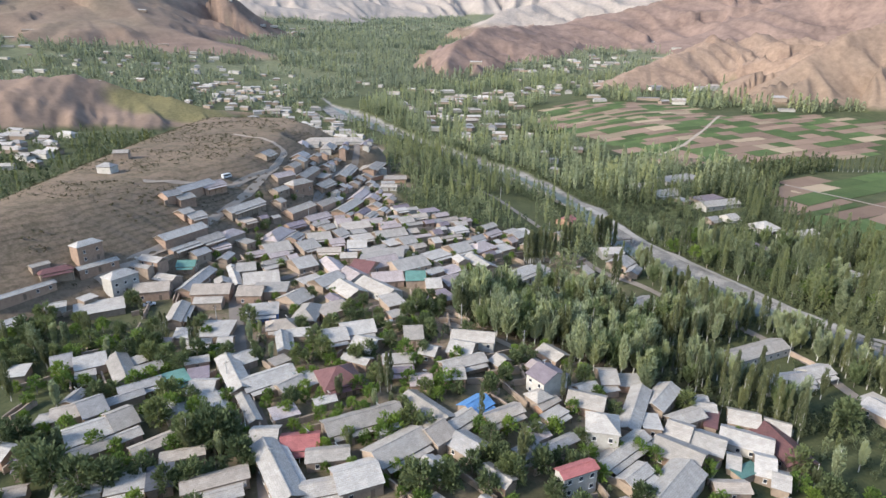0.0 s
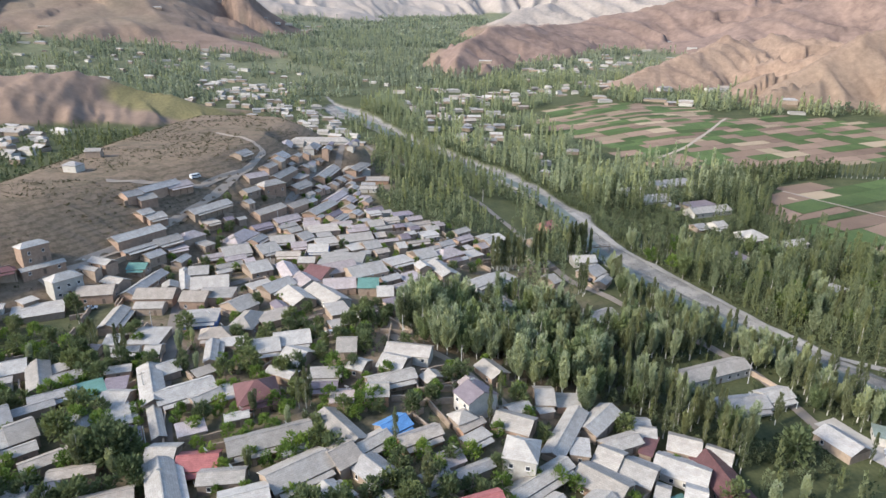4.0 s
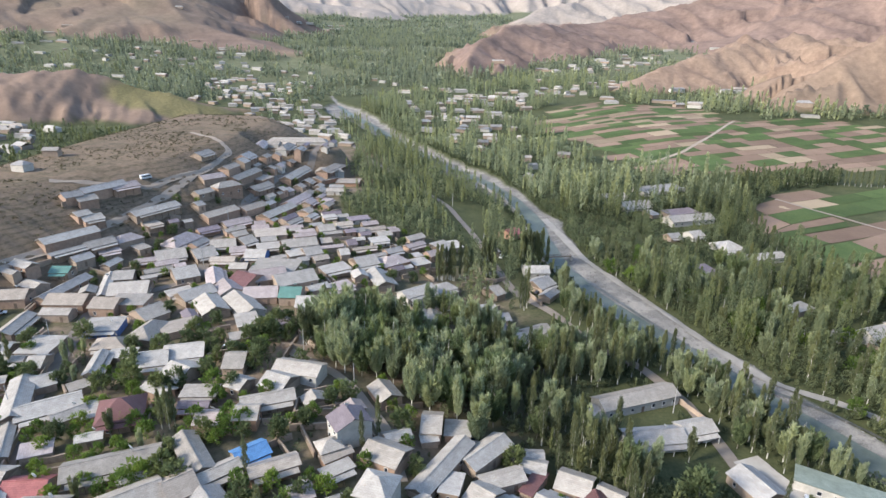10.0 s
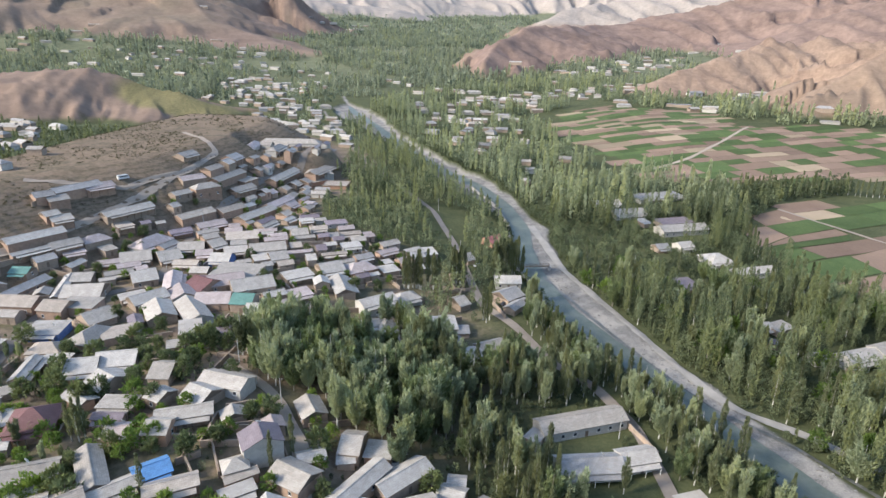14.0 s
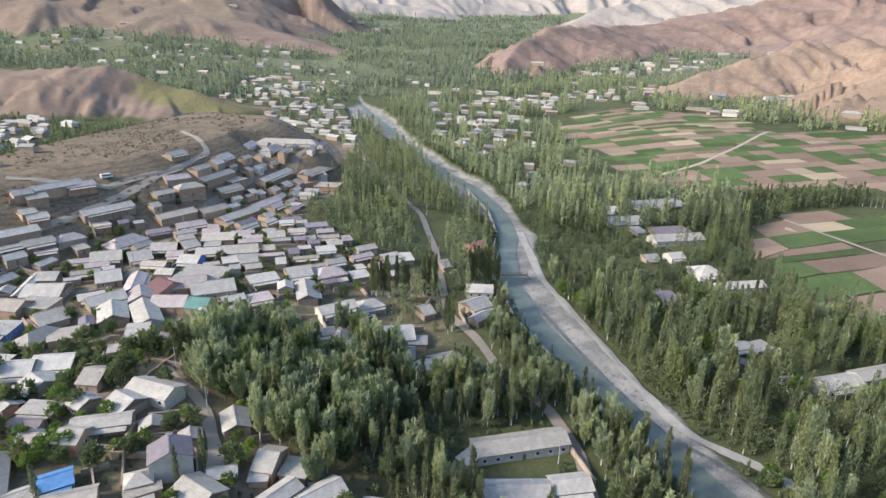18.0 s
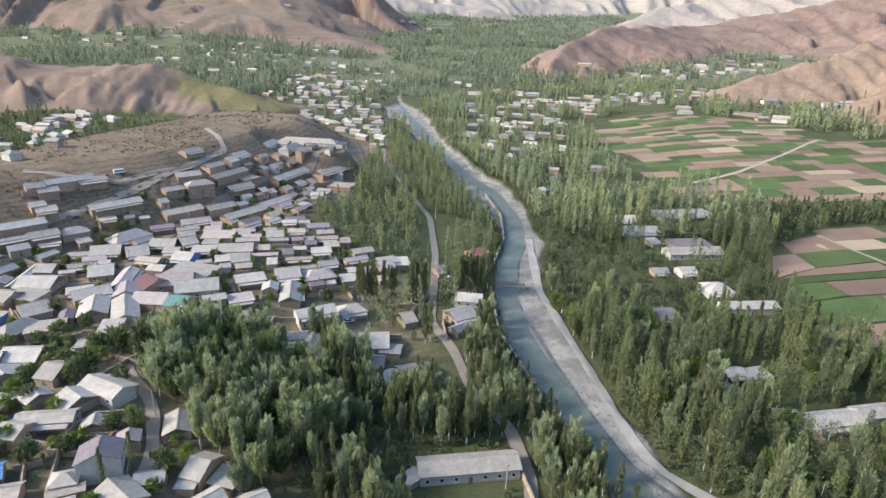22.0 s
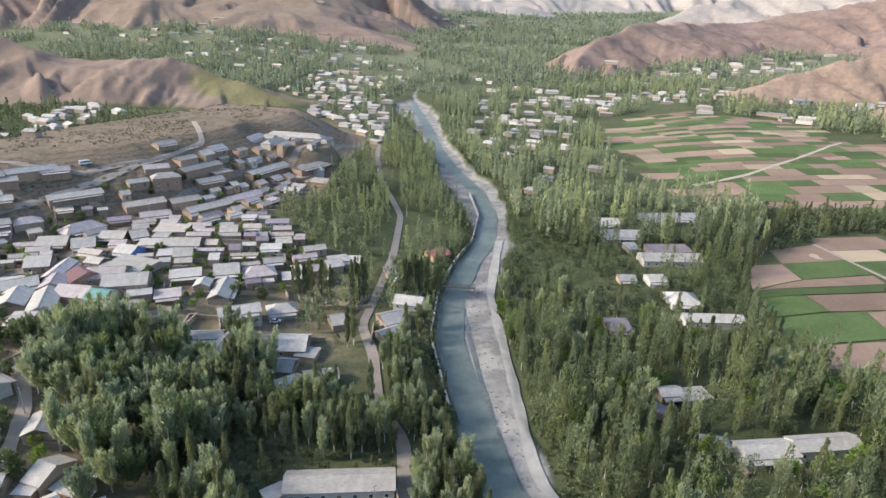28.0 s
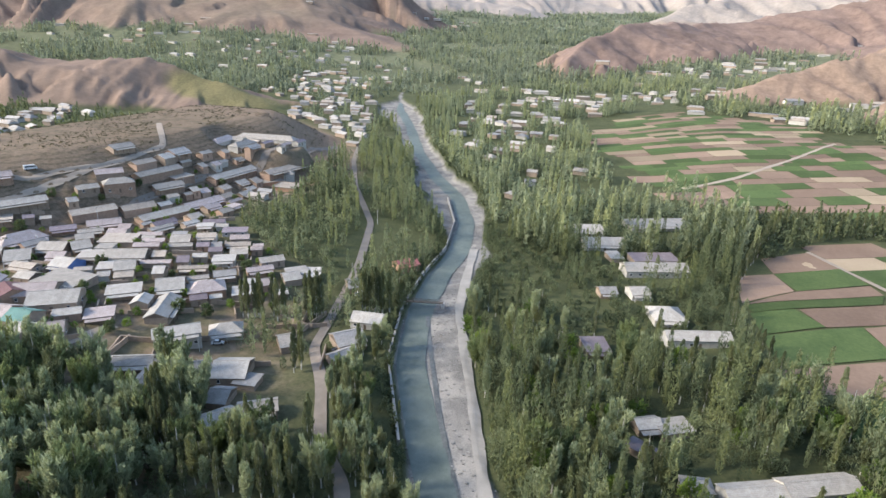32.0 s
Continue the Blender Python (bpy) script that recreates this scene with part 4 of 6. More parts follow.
house(-42.6, 274.5, 7, 8.9, 10.0, 2.6, "g", "w", "u")
house(66.1, 268.3, 44, 5.2, 9.7, 2.6, "g", "p", "a")
house(-134.3, 282.9, 59, 8.1, 8.0, 2.6, "g", "g", "b")
house(-129.1, 285.2, 58, 8.6, 8.0, 2.5, "g", "p", "b")
house(-26.1, 279.4, 36, 7.2, 7.4, 2.5, "s", "w", "a")
house(86.5, 276.1, 48, 10.1, 10.6, 2.9, "g", "g", "a")
house(-84.9, 286.2, 77, 19.1, 10.7, 2.6, "h", "k", "w")
house(6.0, 279.5, 38, 10.2, 12.6, 2.6, "g", "w", "a")
house(-19.6, 282.5, 37, 7.8, 9.9, 2.6, "g", "w", "a")
house(-101.1, 291.4, 54, 7.2, 7.4, 2.5, "s", "t", "b")
house(-41.6, 286.1, 28, 10.3, 8.0, 2.5, "s", "p", "a")
house(-63.8, 286.3, 23, 11.3, 9.9, 2.5, "g", "p", "a")
house(18.1, 285.3, 43, 14.0, 9.9, 2.6, "h", "k", "o")
house(-55.2, 291.8, 58, 7.3, 10.0, 2.5, "g", "p", "a")
house(-128.7, 297.9, 69, 22.9, 8.0, 2.6, "g", "g", "b")
house(-28.6, 292.2, 28, 16.2, 10.3, 2.5, "g", "p", "a")
house(-105.6, 301.7, 66, 25.3, 8.0, 2.6, "g", "p", "a")
house(85.9, 293.9, 8, 11.5, 9.0, 2.9, "g", "w", "w")
house(30.4, 291.9, 36, 7.9, 7.9, 2.2, "s", "w", "a")
house(-123.2, 306.3, 61, 13.7, 8.0, 2.6, "g", "k", "b")
house(43.0, 300.3, 41, 4.2, 5.6, 2.2, "g", "w", "a")
house(-47.6, 305.8, 24, 15.1, 10.8, 2.5, "s", "t", "a")
house(169.3, 310.5, 23, 8.7, 10.0, 2.9, "s", "l", "a")
house(-71.7, 319.5, 50, 14.7, 8.0, 2.5, "g", "k", "a")
house(-81.8, 322.5, 65, 20.7, 8.0, 2.6, "g", "t", "b")
house(38.9, 313.5, 47, 7.1, 8.8, 2.5, "g", "w", "a")
house(-22.6, 317.6, 31, 8.2, 9.1, 2.5, "g", "p", "a")
house(38.3, 319.2, 45, 9.2, 8.0, 2.5, "s", "w", "a")
house(64.0, 322.0, 39, 4.3, 9.9, 2.6, "g", "g", "a")
house(44.4, 321.9, 27, 7.0, 9.9, 2.5, "s", "w", "a")
house(-70.9, 340.1, 67, 16.2, 8.0, 2.6, "g", "t", "b")
house(204.6, 331.5, 21, 24.6, 8.1, 3.3, "g", "w", "w")
house(-86.5, 344.5, 54, 14.7, 8.0, 5.0, "h", "p", "b")
house(-58.2, 344.3, 75, 27.3, 8.8, 2.6, "g", "p", "b")
house(193.9, 349.4, 18, 13.2, 13.5, 2.9, "h", "w", "w")
house(-77.0, 368.0, 72, 16.7, 8.0, 2.5, "g", "p", "b")
house(75.2, 355.6, 50, 10.1, 9.7, 2.9, "g", "r", "o")
house(-88.1, 373.5, 84, 29.6, 8.0, 2.6, "g", "p", "b")
house(-113.4, 373.2, 81, 13.4, 8.0, 2.2, "g", "p", "a")
house(-55.4, 370.5, 80, 23.8, 8.2, 2.6, "g", "k", "b")
house(168.6, 364.7, 23, 7.4, 7.5, 2.5, "g", "g", "a")
house(-80.6, 383.0, 77, 12.7, 8.0, 2.5, "s", "t", "b")
house(181.7, 368.9, 25, 8.3, 8.8, 2.9, "g", "w", "w")
house(187.9, 401.5, 22, 31.0, 11.5, 3.3, "g", "w", "w")
house(-70.7, 416.4, 87, 37.5, 8.0, 2.6, "g", "p", "b")
house(168.0, 413.3, 27, 6.6, 9.7, 2.5, "s", "w", "a")
house(187.0, 417.0, 25, 23.2, 10.3, 2.9, "s", "l", "a")
house(-54.7, 432.4, 60, 15.8, 10.7, 2.5, "s", "t", "o")
house(-36.8, 427.5, 5, 15.6, 13.5, 2.6, "f", "t", "o")
house(159.9, 431.0, 22, 22.4, 13.2, 2.9, "g", "w", "w")
house(-103.5, 468.1, 1, 8.8, 8.5, 2.6, "g", "p", "w")
house(148.0, 448.7, 25, 19.6, 11.3, 2.9, "g", "w", "w")
house(-53.8, 449.6, 81, 38.4, 8.8, 2.6, "g", "t", "b")
house(188.2, 477.6, 28, 38.8, 13.5, 2.9, "s", "g", "w")

house(-89.7, 453.2, 92, 22.2, 8.0, 2.6, "h", "p", "w")

# the long pale building round its yard, and the hall beside it
house(-90.0, 482.0, 9, 46.0, 10.0, 2.6, "h", "p", "w")
house(-110.0, 457.0, 101, 26.0, 9.0, 2.6, "h", "k", "w")
house(-56.0, 446.0, 28, 20.0, 11.0, 2.6, "h", "p", "w")

# farmsteads and the next village up the valley: x, y, length
FAR_0 = [(31, 758, 20), (53, 709, 11), (27, 721, 10), (91, 661, 8), (128, 586, 11), (93, 566, 8), (97, 539, 8), (92, 502, 8), (28, 1023, 26), (61, 1001, 26), (82, 997, 26), (222, 930, 20)]
FAR_1 = [(221, 886, 19), (289, 900, 20), (301, 895, 17), (305, 862, 14), (323, 855, 17), (450, 1050, 25), (464, 1003, 21), (418, 1019, 19), (491, 1051, 16), (246, 1025, 18), (158, 1077, 19), (227, 1133, 20)]
FAR_2 = [(266, 1160, 14), (63, 1363, 26), (170, 1365, 24), (185, 1340, 18), (301, 1470, 26), (364, 1547, 24), (369, 1434, 21), (425, 1591, 24), (464, 1676, 24), (527, 1802, 26), (631, 1914, 26), (612, 1688, 24)]
FAR_3 = [(537, 1277, 15), (-7, 810, 11), (-18, 905, 11), (-26, 826, 8), (-50, 867, 9), (-155, 1189, 13), (-125, 1156, 12), (-19, 1079, 13), (-62, 1097, 14), (449, 834, 20), (441, 795, 19), (-435, 1124, 26)]
FAR_4 = [(-410, 1180, 26), (-357, 1011, 16), (-348, 936, 13), (-308, 878, 14), (-281, 852, 13), (-249, 812, 12), (-223, 792, 10), (-240, 755, 12), (-194, 714, 15), (-195, 755, 11), (-257, 872, 10)]
FAR_5 = [(-252, 903, 10), (-171, 694, 13), (-170, 723, 9), (-156, 725, 12), (-129, 693, 10), (-132, 736, 9), (-419, 1030, 14), (-147, 688, 10), (-129, 659, 12), (-102, 656, 8), (-1043, 1324, 26), (-1018, 1360, 26)]
FAR_6 = [(-1025, 1473, 26), (-982, 1404, 26), (-949, 1413, 26), (-1005, 1518, 26), (-1024, 1268, 25), (-920, 1296, 22), (-584, 1173, 26), (-706, 1564, 26), (-871, 1825, 26), (-717, 1408, 16), (-555, 1464, 19), (-617, 1528, 17)]
FAR_7 = [(-461, 1285, 16), (-524, 1293, 19), (-792, 1206, 26), (-650, 1138, 25), (-821, 1190, 22), (-623, 2285, 26), (-625, 2428, 26), (-611, 2534, 26), (-634, 2788, 26), (-657, 2257, 26), (-598, 2414, 26), (-591, 2549, 24)]
FAR_8 = [(-399, 574, 14), (-406, 547, 11), (-308, 453, 16), (-309, 468, 12), (-340, 472, 11), (-357, 525, 9), (-189, 346, 8), (-318, 447, 10), (-289, 415, 8), (-177, 1219, 16), (-91, 1053, 21), (-29, 1102, 20)]
FAR_9 = [(1, 1076, 25), (45, 1003, 23), (70, 1052, 22), (106, 1042, 16), (14, 774, 13), (26, 701, 12), (49, 601, 10), (61, 830, 20), (-59, 884, 11), (157, 1386, 26), (300, 1511, 26), (372, 1629, 26)]
FAR_10 = [(385, 1479, 26), (531, 1590, 26), (259, 1112, 20), (328, 870, 20), (619, 1932, 25), (343, 1017, 23), (-1365, 1375, 26), (-1296, 1288, 26), (-1091, 1377, 26), (-1120, 1299, 26), (-606, 1491, 20), (-556, 1493, 23)]
FAR_11 = [(-641, 1366, 21), (-536, 1322, 19), (-450, 1317, 26), (-432, 1100, 26), (-439, 1178, 16), (-302, 848, 11), (-241, 775, 10), (-203, 720, 11), (-236, 862, 10), (-297, 935, 13), (-151, 670, 12), (-315, 929, 11)]
FAR_12 = [(-370, 980, 11), (-351, 917, 11), (-209, 790, 9), (-417, 555, 12), (-425, 594, 17), (-328, 497, 8), (-177, 308, 8), (-301, 404, 9), (-623, 2468, 23), (-655, 2681, 26), (-690, 2229, 17)]
FAR_13 = [(-757, 2129, 17), (-767, 2058, 16), (-753, 2222, 17)]
for far_group in (FAR_0, FAR_1, FAR_2, FAR_3, FAR_4, FAR_5, FAR_6, FAR_7, FAR_8, FAR_9, FAR_10, FAR_11, FAR_12, FAR_13):
    for x, y, long in far_group:
        far_house(x, y, long)

def scatter_far(line, spread, count, gap, seed):
    """More farmhouses on both sides of a line."""
    rd, spots_far = random.Random(seed), [(f[0], f[1]) for f in FOOTPRINTS if f[1] > 520]
    for _ in range(count * 8):
        if count == 0:
            return
        k = rd.randrange(len(line) - 1)
        f = rd.random()
        x = line[k][0] + f * (line[k + 1][0] - line[k][0]) + rd.gauss(0, spread)
        y = line[k][1] + f * (line[k + 1][1] - line[k][1]) + rd.gauss(0, spread)
        if all((x - a) ** 2 + (y - b) ** 2 > gap * gap for a, b in spots_far) and float(meadow(np.array([x]), np.array([y]))[0]) > 0.6 and float(from_line(np.array(x), np.array(y), RIVER)[0]) > 38:
            spots_far.append((x, y))
            far_house(round(x), round(y), rd.uniform(8, 17))
            count -= 1


scatter_far([(-95, 600), (-130, 690), (-190, 780), (-260, 880), (-340, 980), (-400, 1120)], 30, 52, 14, 3)
scatter_far([(60, 640), (20, 760), (10, 900), (60, 1010), (200, 1080), (330, 1120), (420, 1050)], 38, 55, 16, 4)
scatter_far([(-250, 1150), (-420, 1250), (-620, 1300), (-900, 1350)], 60, 24, 20, 6)
scatter_far([(180, 1300), (330, 1420), (480, 1450), (640, 1500)], 50, 26, 22, 8)
scatter_far([(-330, 450), (-400, 540), (-440, 600)], 22, 16, 12, 9)

fill_houses([(-128, 228), (-95, 205), (-60, 200), (-5, 222), (8, 262), (52, 300), (20, 330), (-20, 345), (-52, 400), (-60, 480), (-95, 500), (-90, 400), (-95, 330), (-112, 270)], 2600, 4.0, 12.0)
fill_houses([(-110, 100), (-105, 160), (-90, 200), (-5, 215), (20, 180), (60, 165), (108, 132), (95, 100), (-20, 88)], 420, 4.0, 10.0)
fill_houses([(-97, 330), (-60, 328), (-28, 350), (-42, 420), (-55, 470), (-92, 440), (-99, 400)], 900, 6.0, 15.0)

# ---- fields ----
def soil(name, dark, light, stripes):
    m, n, l, b = nodes_of(name, 0.95, 0.1)
    p = position(n)
    col = mix(n, l, 0.5, ramp(n, l, noise_node(n, l, 0.05, 5, 0.6, p), (0.3, dark), (0.7, light)), ramp(n, l, noise_node(n, l, 0.7, 6, 0.7, p), (0.3, dark), (0.7, light)))
    rnd = n.new("ShaderNodeObjectInfo").outputs["Random"]
    tone = math_node(n, l, "MULTIPLY_ADD", rnd, 0.5)
    tone.node.inputs[2].default_value = 0.75
    hs = n.new("ShaderNodeHueSaturation")
    l.new(tone, hs.inputs["Value"])
    l.new(col, hs.inputs["Color"])
    l.new(hs.outputs[0], b.inputs["Base Color"])
    bump(n, l, b, noise_node(n, l, stripes, 4, 0.7, p), 0.5, 0.2)
    return m


CROP = soil("young_crop", (0.045, 0.074, 0.026), (0.100, 0.132, 0.050), 1.5)
TILLED = soil("tilled_soil", (0.175, 0.118, 0.086), (0.26, 0.182, 0.132), 1.0)
STUBBLE = soil("dry_stubble", (0.25, 0.19, 0.125), (0.34, 0.265, 0.18), 1.0)
FIELD_FAR = [(106, 763), (144, 861), (181, 901), (235, 878), (321, 847), (338, 760), (441, 784), (530, 735), (430, 585), (314, 541), (269, 544), (237, 523), (204, 548), (158, 608), (121, 697)]
FIELD_NEAR = [(226, 404), (228, 361), (231, 317), (240, 303), (300, 275), (430, 400), (410, 530), (339, 500), (306, 495), (273, 477), (245, 441)]
HEDGE = [(211, 511), (240, 521), (352, 554), (337, 514), (274, 480), (240, 433), (223, 453)]
field_dice = random.Random(3)


def plots(poly, ox, oy, turn, size, margin=0.2):
    """Cuts a polygon into rows of strips that each bear a crop or bare soil."""
    c, s = math.cos(radians(turn)), math.sin(radians(turn))
    v = -340.0
    last = 0
    while v < 340:
        deep = size * field_dice.uniform(0.45, 0.95)
        u = -420.0 + field_dice.uniform(0, 30)
        while u < 420:
            wide = size * field_dice.uniform(0.9, 2.3)
            mu, mv = u + wide / 2, v + deep / 2
            cx, cy = ox + mu * c - mv * s, oy + mu * s + mv * c
            if bool(inside(cx, cy, poly)):
                roll = field_dice.random()
                last = 0 if roll < 0.43 else 1 if roll < 0.86 else 2
                nu, nv = max(2, int(wide / 7)), max(2, int(deep / 7))
                gu, gv = np.meshgrid(np.linspace(u + margin, u + wide - margin, nu + 1), np.linspace(v + margin, v + deep - margin, nv + 1), indexing="ij")
                x, y = ox + gu * c - gv * s, oy + gu * s + gv * c
                z = relief(x, y) + (0.35 if last == 0 else 0.22)
                a = (np.arange(nu)[:, None] * (nv + 1) + np.arange(nv)[None]).ravel()
                fs = np.stack([a, a + nv + 1, a + nv + 2, a + 1], -1)
                me = mesh_from("field_plot", np.stack([x, y, z], -1).reshape(-1, 3), fs, (CROP, TILLED, STUBBLE)[last])
                tagged(new("field_plot", me), ("green young crop on a farm strip", "bare brown tilled soil on a farm strip", "dry pale stubble on a farm strip")[last], "field plot", "patchwork fields", "structure")
            u += wide
        v += deep


plots(FIELD_FAR, 268, 705, 24, 20)
# the large plots of the nearer field: 0 green, 1 bare, and their corners
NEAR_PLOTS = (
    (1, (240, 439), (265, 459), (277, 440), (243, 419)),
    (0, (243, 418), (276, 439), (284, 421), (250, 399)),
    (1, (225, 409), (243, 418), (249, 399), (225, 376)),
    (1, (226, 375), (250, 399), (284, 420), (287, 410)),
    (0, (226, 374), (287, 409), (283, 398), (228, 367)),
    (0, (227, 366), (245, 376), (254, 362), (229, 346)),
    (1, (247, 377), (345, 432), (339, 409), (254, 362)),
    (0, (229, 345), (268, 368), (273, 344), (231, 319)),
    (1, (269, 368), (337, 413), (325, 385), (273, 344)),
    (1, (231, 318), (329, 374), (327, 333), (235, 304)),
    (0, (249, 305), (325, 333), (319, 265), (244, 282)),
)


def large_plot(kind, a, b, c, d):
    """A plot between four corners, draped over the ground."""
    u, v = np.meshgrid(np.linspace(0, 1, 13), np.linspace(0, 1, 13), indexing="ij")
    a, b, c, d = (np.array(q, float) for q in (a, b, c, d))
    q = (a * (1 - u)[..., None] + b * u[..., None]) * (1 - v)[..., None] + (d * (1 - u)[..., None] + c * u[..., None]) * v[..., None]
    z = relief(q[..., 0], q[..., 1]) + (0.42 if kind == 0 else 0.25)
    k = (np.arange(12)[:, None] * 13 + np.arange(12)[None]).ravel()
    me = mesh_from("field_plot", np.concatenate([q, z[..., None]], -1).reshape(-1, 3), np.stack([k, k + 1, k + 14, k + 13], -1), (CROP, TILLED)[kind])
    up = me.polygons[0].normal.z
    if up < 0:
        me.flip_normals()
    tagged(new("field_plot", me), ("green young crop on a broad field plot", "bare brown tilled soil on a broad field plot")[kind], "field plot", "patchwork fields", "structure")


for plot in NEAR_PLOTS:
    large_plot(*plot)
plots([(268, 462), (276, 477), (306, 493), (339, 498), (410, 528), (430, 420), (345, 436), (292, 416)], 300, 470, 30, 24)

# ---- roads ----
track = plain("dusty_track", (0.31, 0.252, 0.195), vary=0.12, scale=0.3)
gravel_road = plain("gravel_track", (0.34, 0.315, 0.28), vary=0.16, scale=0.25)
lane = plain("worn_asphalt", (0.215, 0.182, 0.150), vary=0.15, scale=0.3)
ROADS = (
    ("road", STREETS[0][0], 2.4, lane, "narrow worn asphalt village street between houses"),
    ("road", STREETS[1][0], 1.9, track, "dusty village lane between walls and gardens"),
    ("road", STREETS[2][0], 2.0, track, "pale dirt track climbing the dry terrace"),
    ("road", [(-151, 292), (-117, 315), (-104, 354)], 1.6, track, "pale dirt track across the dry terrace"),
    ("road", [(133, 160), (128, 193), (118, 215), (104, 227), (90, 252), (76, 270), (64, 314), (55, 346), (35, 400), (-6, 459), (-46, 534), (-75, 600), (-119, 697), (-178, 825)], 1.9, lane, "narrow asphalt road along the river bank"),
    ("road", [(97, 397), (113, 322), (126, 290), (141, 253), (153, 222), (160, 209), (180, 197), (205, 168)], 1.9, gravel_road, "pale gravel track on the river bank"),
    ("pavement", [(136, 168), (142, 155), (147, 142)], 3.6, gravel_road, "dusty concrete yard between two sheds"),
    ("road", [(204, 571), (244, 613), (291, 682), (338, 755)], 1.7, track, "pale dirt path between the fields"),
    ("road", [(265, 460), (278, 437), (292, 412), (320, 362)], 1.3, track, "pale dirt path between the fields"),
)
for k, (name, line, half, mat, label) in enumerate(ROADS):
    tagged(new(name, ribbon(name, line, half, 0.25 + 0.03 * k, mat, every=3.0, wobble=0.3 if mat is lane else 0.9)), label, "road", kind="structure")

# garden trees of the village: x, y, height
GARDEN_BROAD = [(-61, 123, 12), (-56, 123, 12), (-53, 125, 11), (-87, 109, 12), (-80, 107, 11), (-139, 179, 10), (-133, 179, 9), (-129, 161, 8), (-117, 205, 8), (-97, 173, 8), (-61, 108, 8), (-42, 174, 9), (-38, 167, 9), (-27, 163, 8), (-24, 166, 8), (-8, 131, 8), (-5, 109, 9), (-7, 111, 8), (2, 110, 9), (0, 112, 8), (12, 126, 7), (15, 115, 8), (17, 114, 8), (24, 118, 8), (29, 121, 7), (7, 116, 7), (72, 154, 7), (93, 130, 9), (117, 148, 12), (-31, 208, 7)]
GARDEN_BROAD += [(-35, 200, 7), (-10, 200, 9), (-6, 209, 8), (-13, 194, 8), (-91, 278, 6), (-86, 280, 6), (-93, 112, 11), (-80, 110, 9), (-48, 117, 9), (-60, 130, 10), (-97, 118, 9), (-75, 109, 9), (-121, 164, 7), (-109, 180, 7), (-140, 190, 9), (-100, 185, 7), (-127, 188, 7), (-6, 165, 7), (13, 147, 8), (-4, 129, 8), (10, 120, 7), (14, 120, 7), (21, 123, 7), (24, 130, 6), (33, 119, 8), (36, 129, 7)]
GARDEN_ROUND = [(-78, 135, 6), (-73, 137, 7), (-116, 165, 6), (-100, 175, 7), (-10, 150, 6), (0, 148, 7), (-2, 153, 6), (-12, 129, 6), (-19, 124, 5), (-24, 126, 5), (-15, 126, 6), (37, 117, 6), (50, 128, 6), (54, 127, 5), (-44, 218, 4), (-55, 200, 5), (-85, 122, 6), (-79, 120, 5), (-80, 181, 5), (-117, 184, 6), (-115, 146, 6), (-109, 149, 6), (-28, 137, 4), (-34, 140, 4), (-42, 137, 5), (-49, 144, 4), (-34, 126, 5), (3, 151, 6), (-12, 165, 7), (-28, 148, 5)]
GARDEN_ROUND += [(-20, 144, 6), (-24, 147, 6), (-14, 130, 6), (17, 131, 6), (29, 132, 6), (44, 127, 5), (36, 123, 6)]
GARDEN_COLUMN = [(-93, 177, 12), (-91, 176, 12), (-81, 171, 13), (-80, 173, 12), (-109, 195, 10), (-16, 148, 13), (-15, 149, 13), (-18, 148, 12), (10, 134, 12), (34, 148, 12), (37, 154, 13)]
POPLAR_GROUPS = ((42, 281, 5, 17), (47, 283, 5, 18), (55, 285, 4, 17), (63, 291, 6, 18), (67, 296, 6, 19), (82, 304, 6, 18), (87, 307, 6, 18), (91, 312, 4, 17), (56, 217, 4, 17), (59, 215, 4, 18), (67, 211, 4, 17), (70, 208, 3, 16), (45, 236, 4, 16), (80, 256, 4, 16))
GARDEN_SPIRE = [(-61, 120, 14), (19, 119, 14), (94, 124, 10), (101, 127, 12), (110, 131, 12), (106, 152, 10), (120, 165, 12)]

# ---- trees ----
leaf_poplar = foliage("poplar_leaves", (0.080, 0.097, 0.048), (0.190, 0.206, 0.108))
leaf_silver = foliage("silver_poplar_leaves", (0.150, 0.186, 0.096), (0.350, 0.385, 0.232))
leaf_fruit = foliage("orchard_leaves", (0.075, 0.125, 0.028), (0.17, 0.24, 0.055))
leaf_garden = foliage("garden_leaves", (0.066, 0.092, 0.042), (0.150, 0.180, 0.082))
leaf_willow = foliage("willow_leaves", (0.092, 0.126, 0.056), (0.200, 0.240, 0.110))
leaf_far = foliage("far_wood_leaves", (0.048, 0.066, 0.034), (0.178, 0.203, 0.107), joined=True)
# next two: distance haze put into the leaf colour, paler and greyer up the valley
leaf_hazed = foliage("hazed_valley_leaves", (0.100, 0.130, 0.082), (0.345, 0.375, 0.225), joined=True)
leaf_hazed_upland = foliage("hazed_upland_leaves", (0.092, 0.120, 0.086), (0.320, 0.348, 0.238), joined=True)
leaf_bank = foliage("river_bank_leaves", (0.070, 0.094, 0.050), (0.265, 0.290, 0.158), joined=True)


